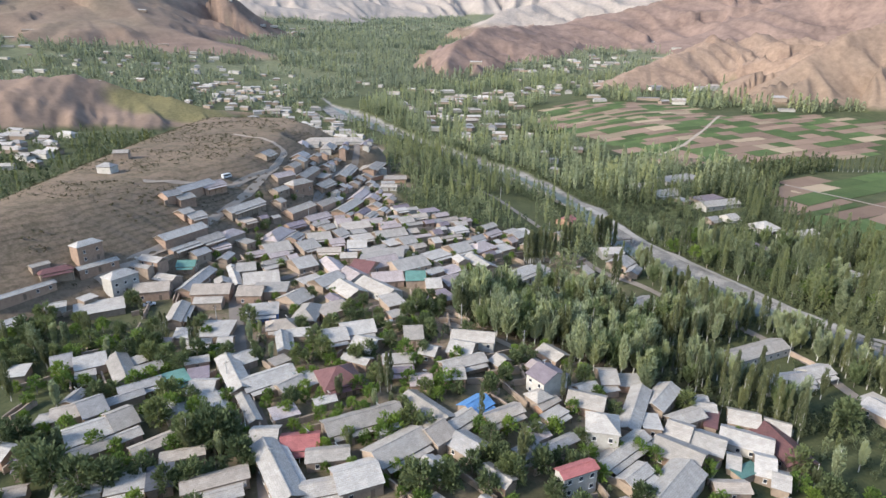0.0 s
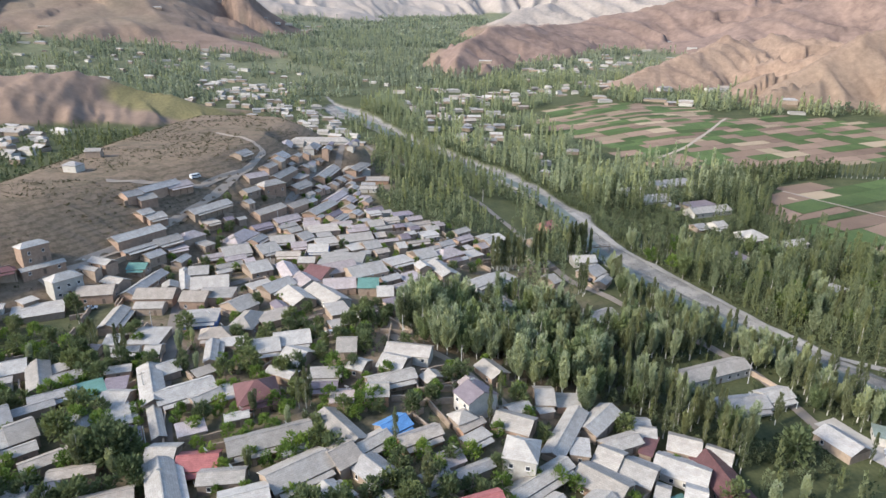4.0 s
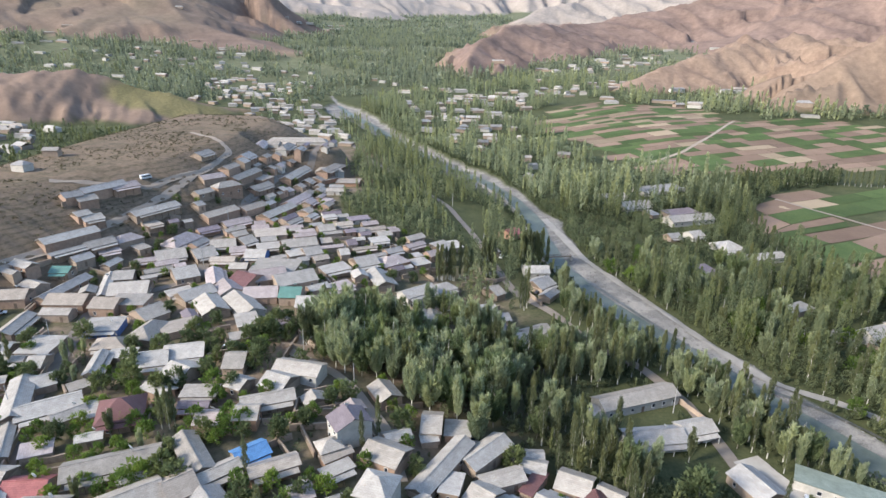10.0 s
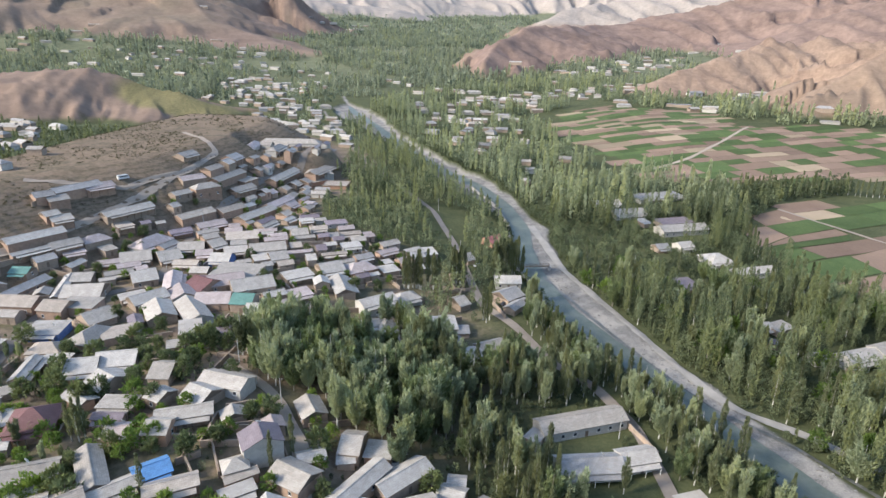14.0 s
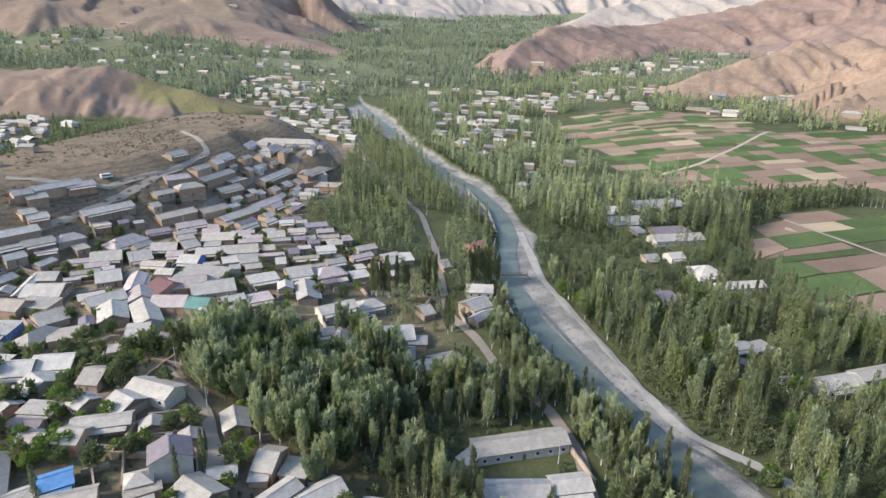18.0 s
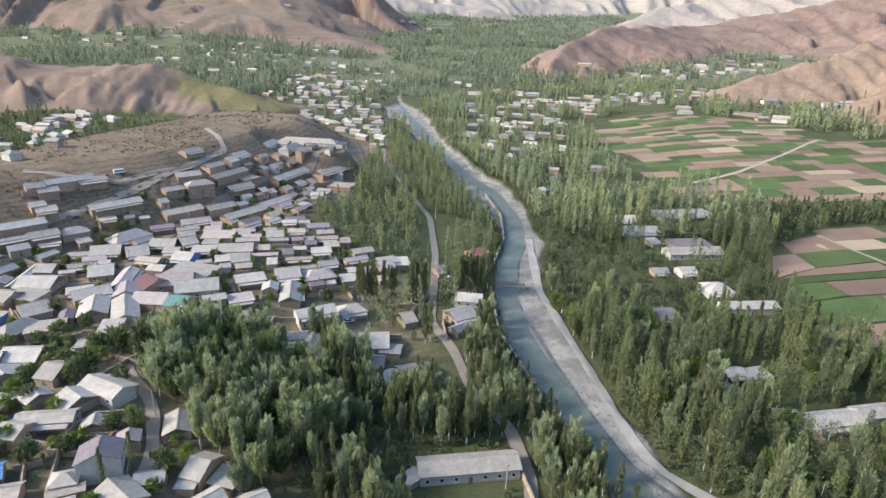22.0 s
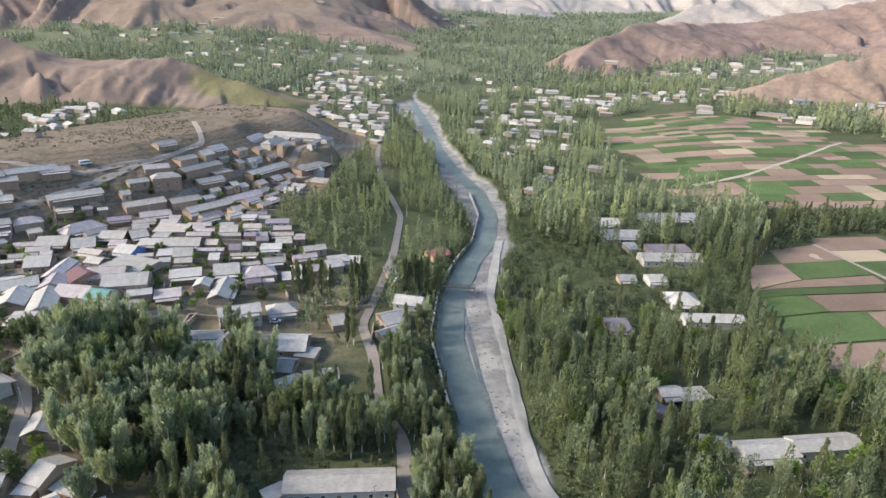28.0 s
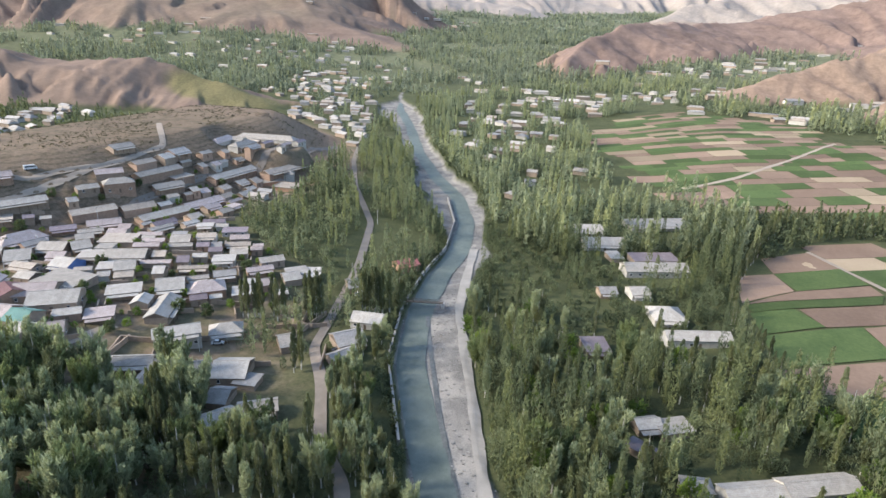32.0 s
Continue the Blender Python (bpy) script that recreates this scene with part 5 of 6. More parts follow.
def leaf_cards(centres, sizes, rg, way, slim=0.3, stray=0.4):
    """Leaf sprays, two triangles each: long diamonds that point along the given ways."""
    k = len(centres)
    b = way / (np.linalg.norm(way, axis=1)[:, None] + 1e-9) + rg.normal(size=(k, 3)) * stray
    b /= np.linalg.norm(b, axis=1)[:, None] + 1e-9
    c = np.cross(b, rg.normal(size=(k, 3)))
    c /= np.linalg.norm(c, axis=1)[:, None] + 1e-9
    a = np.cross(b, c)
    s = sizes[:, None]
    v = np.stack([centres - b * s, centres + c * s * slim + a * s * 0.08, centres + b * s, centres - c * s * slim + a * s * 0.08], 1)
    return v.reshape(-1, 3), np.arange(4 * k).reshape(-1, 4)


def crown_points(shape, height, count, rg):
    """Places and directions of the leaf sprays of a crown, and the ends of some limbs."""
    turn = rg.random(count) * 2 * np.pi
    out = np.stack([np.cos(turn), np.sin(turn), 0 * turn], -1)
    up = np.array([0, 0, 1.0])
    if shape == "column":          # slim poplar: whips close to the stem
        h = rg.random(count) ** 0.9
        lumps = 0.75 + 0.5 * np.sin(h * 17 + turn * 2 + rg.uniform(0, 6))
        r = height * 0.062 * np.sin(np.pi * np.clip(0.16 + 0.80 * h, 0, 1)) ** 0.8 * lumps * np.sqrt(0.2 + 0.8 * rg.random(count)) + 0.08
        pts = out * r[:, None] + up * (height * (0.15 + 0.83 * h))[:, None]
        way = out * 0.22 + up
    elif shape == "round":         # orchard tree: clumps in a low dome
        clumps = 26
        ct, ch = rg.random(clumps) * 2 * np.pi, rg.random(clumps)
        cr = height * 0.36 * np.sin(np.pi * (0.2 + 0.7 * ch)) ** 0.6 * np.sqrt(0.2 + 0.8 * rg.random(clumps))
        cc = np.stack([cr * np.cos(ct), cr * np.sin(ct), height * (0.22 + 0.66 * ch)], -1)
        pts = cc[rg.integers(0, clumps, count)] + rg.normal(size=(count, 3)) * height * 0.07
        way = pts - np.array([0, 0, height * 0.35])
    else:                          # plumes that rise from the fork and lean outward
        plumes = 13 if shape == "broad" else 5
        lean = 0.40 if shape == "broad" else 0.15
        pt = np.arange(plumes) * 2.4 + rg.uniform(0, 6)
        tilt = lean * np.sqrt(rg.uniform(0.05, 1, plumes))
        axis = np.stack([np.cos(pt) * np.sin(tilt), np.sin(pt) * np.sin(tilt), np.cos(tilt)], -1)
        long = height * rg.uniform(0.50, 0.95, plumes) * (1 - 0.35 * (tilt / lean) ** 2)
        which = rg.integers(0, plumes, count)
        h = rg.random(count) ** 0.85
        r = height * (0.064 if shape == "broad" else 0.055) * np.sin(np.pi * np.clip(0.12 + 0.80 * h, 0, 1)) ** 0.7 * np.sqrt(0.15 + 0.85 * rg.random(count)) + 0.1
        pts = up * height * 0.08 + axis[which] * (long[which] * (0.22 + 0.80 * h))[:, None] + out * r[:, None]
        way = axis[which] + out * 0.34
    return pts, way


def tree_proto(shape, height, count, leaf, stem, size, seed):
    """Meshes of one tree: tapered trunk with limbs, and crown."""
    rg = np.random.default_rng(seed)
    pts, way = crown_points(shape, height, count, rg)
    v, f = leaf_cards(pts, size * rg.uniform(0.6, 1.35, count), rg, way, 0.19 if shape != "round" else 0.5, 0.28)
    crown = mesh_from("crown", v, f, leaf, smooth=False)
    bm = bmesh.new()
    thick = height * 0.010 + 0.06
    rings = []
    for k in range(5):
        z, r = -0.4 + height * 0.21 * k, thick * (1 - 0.2 * k)
        rings.append([bm.verts.new((r * math.cos(j * 1.2566) + 0.06 * math.sin(k * 1.7), r * math.sin(j * 1.2566) + 0.06 * math.cos(k * 2.1), z)) for j in range(5)])
    for q, r in zip(rings, rings[1:]):
        for j in range(5):
            bm.faces.new((q[j], q[(j + 1) % 5], r[(j + 1) % 5], r[j]))
    bm.faces.new(rings[-1])
    # limbs grow out of the stem's rings
    for k in range(7 if shape != "column" else 3):
        tip = Vector(pts[k * 11])
        ring = rings[1 + k % 3]
        root = ring[k % 5]
        start = root.co.copy()
        side = (tip - start).orthogonal().normalized() * thick * 0.3
        low = [root, bm.verts.new(start + side * 0.9), bm.verts.new(start - side * 0.4 + Vector((0, 0, thick * 0.4)))]
        end = bm.verts.new(tip)
        for j in range(3):
            bm.faces.new((low[j], low[(j + 1) % 3], end))
    trunk = bpy.data.meshes.new("trunk")
    bm.to_mesh(trunk)
    bm.free()
    trunk.materials.append(stem)
    return trunk, crown


PROTOS = {
    "column": [tree_proto("column", 14.0, 720, leaf_poplar, pale_bark, 0.50, 100 + k) for k in range(5)],
    "spire": [tree_proto("spire", 13.0, 900, leaf_poplar if k < 3 else leaf_silver, pale_bark, 0.60, 120 + k) for k in range(5)],
    "broad": [tree_proto("broad", 12.0, 1700, leaf_silver if k % 3 < 2 else leaf_willow, pale_bark if k % 3 < 2 else bark, 0.66, 140 + k) for k in range(6)],
    "garden": [tree_proto("round", 9.0, 1000, leaf_garden, bark, 0.52, 180 + k) for k in range(5)],
    "round": [tree_proto("round", 6.5, 560, leaf_fruit, bark, 0.40, 160 + k) for k in range(3)],
}
TREE_TAGS = {
    "column": ("poplar_tree", "slim upright poplar with grey-green leaves and pale trunk", "poplar", "slim poplars"),
    "spire": ("loose_poplar", "tall loose-crowned poplar with rising limbs and pale trunk", "poplar", "loose poplars"),
    "broad": ("broadleaf_tree", "broad silvery-green tree with billowing crown", "tree", "broad trees"),
    "garden": ("garden_tree", "leafy dark-green tree with rounded crown in a village garden", "tree", "garden trees"),
    "round": ("fruit_tree", "low round orchard tree with bright green leaves", "fruit tree", "orchard trees"),
}


def free_of(x, y, gap=1.0, tall=False):
    """Whether a spot is clear of houses, roads and the river bed."""
    for hx, hy, c, s, a, b in FOOTPRINTS:
        dx, dy = x - hx, y - hy
        if abs(dx * c + dy * s) < a + gap and abs(dy * c - dx * s) < b + gap:
            return False
    if tall:
        for hx, hy, c, s, a, b in FOOTPRINTS:
            wx, wy = 120 - hx, 50 - hy
            far = math.hypot(wx, wy)
            wx, wy = wx / far, wy / far
            dx, dy = x - hx, y - hy
            ahead, aside = dx * wx + dy * wy, abs(dy * wx - dx * wy)
            if 0 < ahead < b + (15 if hx > 120 else 8) and aside < a * 0.92:
                return False
    for _, line, half, _, _ in ROADS:
        if float(from_line(np.array(x), np.array(y), line)[0]) < half + gap * 0.6:
            return False
    d, side = from_line(np.array(x), np.array(y), RIVER)
    return float(d) > float(bed_width(y, side)) + 1.0


def tree(kind, x, y, scale, index):
    trunk, crown = PROTOS[kind][index % len(PROTOS[kind])]
    name, label, category, group = TREE_TAGS[kind]
    base = new(name)
    base.matrix_basis = pose(x, y, float(relief(x, y)), 0, 0, (index * 137.5) % 360) @ Matrix.Diagonal((scale * (0.9 + 0.2 * ((index * 0.37) % 1)), scale * (0.9 + 0.2 * ((index * 0.37) % 1)), scale, 1))
    for nm, me in (("trunk", trunk), ("crown", crown)):
        ob = new(nm, me)
        ob.parent = base
    tagged(base, label, category, group)


WOOD_A = [(18, 177), (0, 200), (2, 212), (22, 222), (44, 245), (60, 232), (73, 222), (91, 226), (117, 226), (123, 212), (96, 195), (86, 178), (104, 168), (112, 150), (100, 140), (84, 150), (78, 171), (66, 162), (60, 152), (52, 166), (36, 172)]
WOOD_B = [(128, 212), (137, 214), (152, 186), (165, 150), (140, 140), (133, 165), (133, 181), (129, 197)]
LEFT_BANK = [(143, 200), (122, 228), (104, 256), (95, 290), (90, 262), (97, 237), (114, 213), (124, 199)]
BANK = [(158, 205), (143, 240), (122, 285), (108, 340), (103, 387), (95, 430), (235, 470), (226, 402), (221, 350), (231, 310), (266, 282), (300, 250), (300, 165), (210, 145), (180, 180)]
ROWS = [(232, 300), (222, 330), (219, 352), (220, 375), (226, 402), (238, 440), (246, 470), (262, 505), (330, 512), (400, 508)]
YARDS = [(-95, 95), (-100, 150), (-96, 180), (-60, 200), (0, 215), (60, 165), (110, 120), (80, 90), (-30, 80)]
spots, planted, tally = random.Random(21), [], {}


def sow(poly, gap, kinds, limit, low=0.75, high=1.2, clear=1.2, hollow=0.0):
    """Plants trees at random inside a polygon, no closer to each other than gap."""
    xs, ys = [q[0] for q in poly], [q[1] for q in poly]
    tries, done = 0, 0
    while tries < limit * 14 and done < limit:
        tries += 1
        x, y = spots.uniform(min(xs), max(xs)), spots.uniform(min(ys), max(ys))
        if not bool(inside(x, y, poly)) or any((x - a) ** 2 + (y - b) ** 2 < gap * gap for a, b in planted):
            continue
        if float(fbm(np.array(x / 16), np.array(y / 16), 2, 77)) < hollow:
            continue
        kind = spots.choice(kinds)
        if tally.get(kind, 0) >= 295 or not free_of(x, y, clear, kind != "round"):
            continue
        planted.append((x, y))
        tally[kind] = tally.get(kind, 0) + 1
        tree(kind, x, y, spots.uniform(low, high), len(planted))
        done += 1


for kind, tall, group in (("garden", 9.8, GARDEN_BROAD), ("round", 6.5, GARDEN_ROUND), ("column", 14.0, GARDEN_COLUMN), ("spire", 13.0, GARDEN_SPIRE)):
    for x, y, h in group:
        planted.append((x, y))
        tally[kind] = tally.get(kind, 0) + 1
        tree(kind, x, y, h / tall, len(planted))
for gx0, gy0, count, tall in POPLAR_GROUPS:
    for k in range(count):
        x, y = gx0 + spots.uniform(-3.2, 3.2), gy0 + spots.uniform(-2.6, 2.6)
        if free_of(x, y, 0.4):
            planted.append((x, y))
            tally["column"] = tally.get("column", 0) + 1
            tree("column", x, y, tall / 14.0 * spots.uniform(0.8, 1.1), len(planted))
sow([q for q in WOOD_A if q[0] < 75] + [(75, 215), (66, 190)], 3.7, ["spire", "broad", "broad", "broad", "broad"], 170, 0.95, 1.65, 1.0, 0.26)
sow([(60, 232), (73, 222), (91, 226), (117, 226), (123, 212), (96, 195), (86, 178), (104, 168), (112, 150), (100, 140), (84, 150), (78, 171), (60, 185)], 3.0, ["column", "column", "spire", "broad"], 140, 0.8, 1.3, 1.0, 0.38)
sow(WOOD_B, 3.0, ["spire", "column", "broad"], 70, 0.7, 1.15)
sow(LEFT_BANK, 3.0, ["spire", "column", "broad"], 80, 0.7, 1.15)
sow(YARDS, 3.5, ["round", "garden", "garden"], 165, 0.5, 0.9, 0.5)
sow([(-148, 178), (-123, 184), (-86, 165), (-55, 136), (-36, 108), (-97, 107)], 4.2, ["garden", "garden", "spire", "round"], 55, 0.55, 1.05, 0.3)
sow([(-35, 141), (-15, 164), (2, 147), (-3, 109), (-28, 108)], 3.6, ["garden", "spire", "round"], 22, 0.45, 0.8, 0.3)
sow([(-90, 175), (-61, 186), (-24, 162), (-6, 125), (-47, 122)], 3.6, ["garden", "spire", "round"], 34, 0.45, 0.85, 0.3)
sow([(-100, 215), (-60, 200), (0, 225), (50, 290), (20, 330), (-20, 345), (-60, 420), (-90, 400), (-110, 270)], 5.0, ["round", "garden"], 110, 0.35, 0.7, 0.2)
for (ax, ay), (bx, by) in zip(ROWS, ROWS[1:]):
    n_row = int(math.hypot(bx - ax, by - ay) / 4.0)
    for k in range(n_row):
        x, y = ax + (bx - ax) * k / n_row + spots.uniform(-0.8, 0.8), ay + (by - ay) * k / n_row + spots.uniform(-0.8, 0.8)
        planted.append((x, y))
        tally["column"] = tally.get("column", 0) + 1
        tree("column", x, y, spots.uniform(0.7, 1.05), len(planted))
sow([q for q in BANK if q[1] < 345] + [(120, 345)], 3.6, ["column", "column", "column", "spire", "spire", "broad", "round"], 270, 0.85, 1.4, 1.2, 0.38)

# ---- woods farther up the valley, joined ----
def far_wood(name, label, poly, spacing, height, cards, size, seed, keep=1.0, apart=0.0, poles=0.55, broad=0.38, shore=0.0, leaf=None, gaps=0.0):
    rg = np.random.default_rng(seed)
    xs, ys = np.array(poly).T
    gx, gy = np.meshgrid(np.arange(xs.min(), xs.max(), spacing), np.arange(ys.min(), ys.max(), spacing))
    gx, gy = gx.ravel() + rg.uniform(-0.5, 0.5, gx.size) * spacing, gy.ravel() + rg.uniform(-0.5, 0.5, gy.size) * spacing
    ok = inside(gx, gy, poly) & ~inside(gx, gy, FIELD_FAR) & ~inside(gx, gy, FIELD_NEAR) & (meadow(gx, gy) > 0.45) & (rg.random(gx.size) < keep * (0.55 + 0.9 * fbm(gx / 70, gy / 70, 2, seed)))
    d, side = from_line(gx, gy, RIVER)
    ok &= d > bed_width(gy, side) + np.where(gy > 640, 0.2, 0.3 if shore else 2)
    if shore:
        ok &= d < bed_width(gy, side) + shore
    for _, line, half, _, _ in ROADS:
        ok &= from_line(gx, gy, line)[0] > half + 1.5
    for hx, hy, c, s, a, b in FOOTPRINTS:
        dx, dy = gx - hx, gy - hy
        ok &= ~((np.abs(dx * c + dy * s) < a + 2) & (np.abs(dy * c - dx * s) < b + 2))
        reach = math.hypot(120 - hx, 50 - hy)
        wx, wy = (120 - hx) / reach, (50 - hy) / reach
        ahead, aside = dx * wx + dy * wy, np.abs(dy * wx - dx * wy)
        ok &= ~((ahead > 0) & (ahead < b + (15 if reach < 400 and hx > 120 else 9 if reach < 400 else min(130, 0.072 * reach))) & (aside < a * 0.85))
    if gaps:
        ok &= fbm(gx / 85 + seed, gy / 60, 3, seed + 3) > gaps
    if apart:
        spots_taken = np.array(planted)
        for i in np.flatnonzero(ok):
            ok[i] = ((spots_taken - (gx[i], gy[i])) ** 2).sum(1).min() > apart * apart
    gx, gy = gx[ok], gy[ok]
    k = len(gx)
    tall = height * rg.uniform(0.6, 1.3, k)
    pole = rg.random(k) < poles * (0.4 + 1.2 * fbm(gx / 45, gy / 45, 2, seed + 11))
    tall = np.where(pole, tall * 1.25, tall * rg.uniform(0.4, 0.95, k))
    slim = np.where(pole, 0.062, 0.34) * rg.uniform(0.8, 1.25, k)
    which = np.repeat(np.arange(k), cards)
    h = rg.random(k * cards) ** 0.9
    r = tall[which] * slim[which] * np.sin(np.pi * (0.14 + 0.80 * h)) ** 0.7 * np.sqrt(0.2 + 0.8 * rg.random(k * cards))
    turn = rg.random(k * cards) * 2 * np.pi
    out = np.stack([np.cos(turn), np.sin(turn), 0 * turn], -1)
    foot = np.where(pole, 0.12, 0.06)[which]
    pts = np.stack([gx[which], gy[which], relief(gx, gy)[which] + tall[which] * (foot + (0.98 - foot) * h)], -1) + out * r[:, None]
    way = out * np.where(pole, 0.25, 0.9)[which][:, None] + np.array([0, 0, 1.0])
    v, f = leaf_cards(pts, size * np.sqrt(tall[which] / height) * rg.uniform(0.7, 1.3, len(pts)), rg, way, broad)
    me = mesh_from(name, v, f, leaf or leaf_far, smooth=False)
    at = me.attributes.new("tone", "FLOAT", "POINT")
    at.data.foreach_set("value", np.repeat((0.62 * rg.random(k) + 0.38 * pole)[which], 4).astype(np.float32))
    tagged(new(name, me), label, "woodland", kind="stuff")
    return k


far_wood("woodland", "close-set poplars and willows between river and fields", BANK, 4.4, 15, 250, 0.55, 15, 0.85, 2.0, 0.6, 0.24, gaps=0.36)
far_wood("woodland", "undergrowth beneath the poplars", BANK, 3.8, 6, 110, 0.5, 25, 0.75, 1.2, 0.0, 0.4)
far_wood("woodland", "bushes and saplings beneath silvery poplars", WOOD_A, 3.8, 7, 140, 0.45, 16, 0.9, 2.2, 0.3, 0.3)
far_wood("woodland", "low willow scrub on the river's edge", [(60, 100), (330, 100), (250, 330), (130, 450), (60, 640), (-100, 640), (40, 480), (70, 330)], 2.6, 4.5, 70, 0.45, 26, 0.8, 1.2, 0.15, 0.4, 7.0)
far_wood("woodland", "undergrowth and young trees below the village", [(60, 130), (84, 150), (140, 140), (200, 140), (260, 190), (200, 60), (0, 40), (-120, 60), (-130, 140), (-95, 95), (-30, 80), (80, 90), (112, 120)], 5.5, 8, 70, 0.6, 17, 0.8, 2.0)
far_wood("woodland", "dense grey-green poplar wood along the river", [(104, 400), (84, 470), (-40, 660), (-120, 860), (-100, 1000), (140, 1010), (215, 960), (130, 905), (100, 770), (140, 620), (245, 505), (236, 430)], 5.4, 14, 84, 0.95, 5, 1.0, 0.0, 0.5, 0.36, gaps=0.42, leaf=leaf_hazed)
far_wood("woodland", "poplars and willows between the village and the river", [(50, 262), (56, 330), (30, 400), (-30, 440), (-50, 500), (-60, 560), (-160, 860), (-100, 860), (0, 600), (70, 480), (86, 400), (90, 330), (86, 270), (70, 250)], 4.8, 13, 110, 0.75, 6, 0.95, 2.0, 0.45, 0.30, leaf=leaf_bank, gaps=0.40)
far_wood("woodland", "bushes and young trees on the slope above the river road", [(50, 330), (20, 330), (-25, 360), (-45, 420), (-50, 500), (-20, 470), (30, 400)], 4.4, 9, 70, 0.7, 18, 0.9, 2.0, 0.25, leaf=leaf_bank, gaps=0.36)
far_wood("woodland", "hedge of dark trees beside the fields", HEDGE, 4.2, 9, 44, 0.95, 7, 1.3, 0.0, 0.15, 0.42)
far_wood("woodland", "trees round the farmsteads behind the fields", [(140, 1000), (215, 950), (305, 740), (420, 765), (640, 805), (640, 900), (560, 1060), (520, 1250), (300, 1330), (60, 1300), (-120, 1010)], 7.0, 14, 46, 1.35, 8, 1.0, 0.0, 0.45, 0.42, leaf=leaf_hazed, gaps=0.46)
far_wood("woodland", "garden trees of the next village", [(-60, 600), (-110, 720), (-190, 840), (-320, 1000), (-430, 1020), (-320, 860), (-220, 740), (-130, 600)], 8.0, 10, 60, 0.9, 41, 0.9, 0.0, 0.3, 0.42, leaf=leaf_hazed)
far_wood("woodland", "low bushes and long grass below the poplars", [(84, 150), (60, 185), (75, 215), (120, 228), (150, 190), (165, 150), (140, 135)], 2.8, 3.4, 60, 0.42, 43, 0.95, 1.2, 0.05, 0.4)
far_wood("woodland", "garden shrubs between the village houses", [(-110, 100), (-140, 180), (-95, 200), (0, 215), (30, 172), (60, 160), (110, 125), (80, 90), (-30, 85)], 3.4, 3.0, 50, 0.36, 44, 0.75, 1.6, 0.05, 0.42, gaps=0.40)
far_wood("woodland", "trees of the side valley behind the dry terrace", [(-420, 330), (-215, 290), (-215, 420), (-195, 520), (-300, 560), (-520, 600), (-600, 420)], 6.0, 9, 26, 1.2, 9, 0.75, 0.0, 0.3, 0.45)
far_wood("woodland", "hazy distant woods of the upper valley", [(-1500, 950), (-700, 900), (-300, 830), (-180, 870), (-120, 1010), (60, 1300), (420, 1240), (560, 1300), (820, 1560), (700, 1700), (420, 1750), (200, 2100), (100, 2300), (-60, 2700), (-500, 2700), (-640, 2000), (-700, 1700), (-1100, 1450), (-1700, 1300)], 9.0, 15, 24, 2.1, 10, 1.0, 0.0, 0.4, 0.46, leaf=leaf_hazed_upland, gaps=0.50)
far_wood("woodland", "faint distant woods at the end of the valley", [(-640, 2000), (100, 2000), (160, 3000), (100, 4300), (-1300, 4300), (-1300, 3000), (-700, 2500)], 15.0, 17, 12, 3.8, 12, 0.9, 0.0, 0.2, 0.5, leaf=leaf_hazed_upland, gaps=0.51)


def boulders():
    """Loose stones on the gravel banks, joined."""
    rg = np.random.default_rng(31)
    gx, gy = rg.uniform(60, 260, 26000), rg.uniform(110, 470, 26000)
    d, side = from_line(gx, gy, RIVER)
    ok = (d > 5.2) & (d < bed_width(gy, side))
    gx, gy = gx[ok][:2600], gy[ok][:2600]
    cube = np.array([(x, y, z) for z in (-1, 1) for y in (-1, 1) for x in (-1, 1)], float)
    quad = np.array([(0, 2, 3, 1), (4, 5, 7, 6), (0, 1, 5, 4), (1, 3, 7, 5), (3, 2, 6, 7), (2, 0, 4, 6)])
    size = 0.12 + 0.4 * rg.random(len(gx)) ** 3
    v = cube[None] * size[:, None, None] * rg.uniform(0.45, 0.8, (len(gx), 8, 1)) * np.array([1.2, 1.0, 0.6])
    v += np.stack([gx, gy, relief(gx, gy) + size * 0.15], -1)[:, None]
    f = (np.arange(len(gx)) * 8)[:, None, None] + quad[None]
    tagged(new("stones", mesh_from("stones", v.reshape(-1, 3), f.reshape(-1, 4), river_stone, smooth=False)), "loose grey river stones on the gravel bank", "stones", kind="stuff")


river_stone = plain("river_stone", (0.20, 0.19, 0.175), vary=0.3, scale=0.5)
boulders()


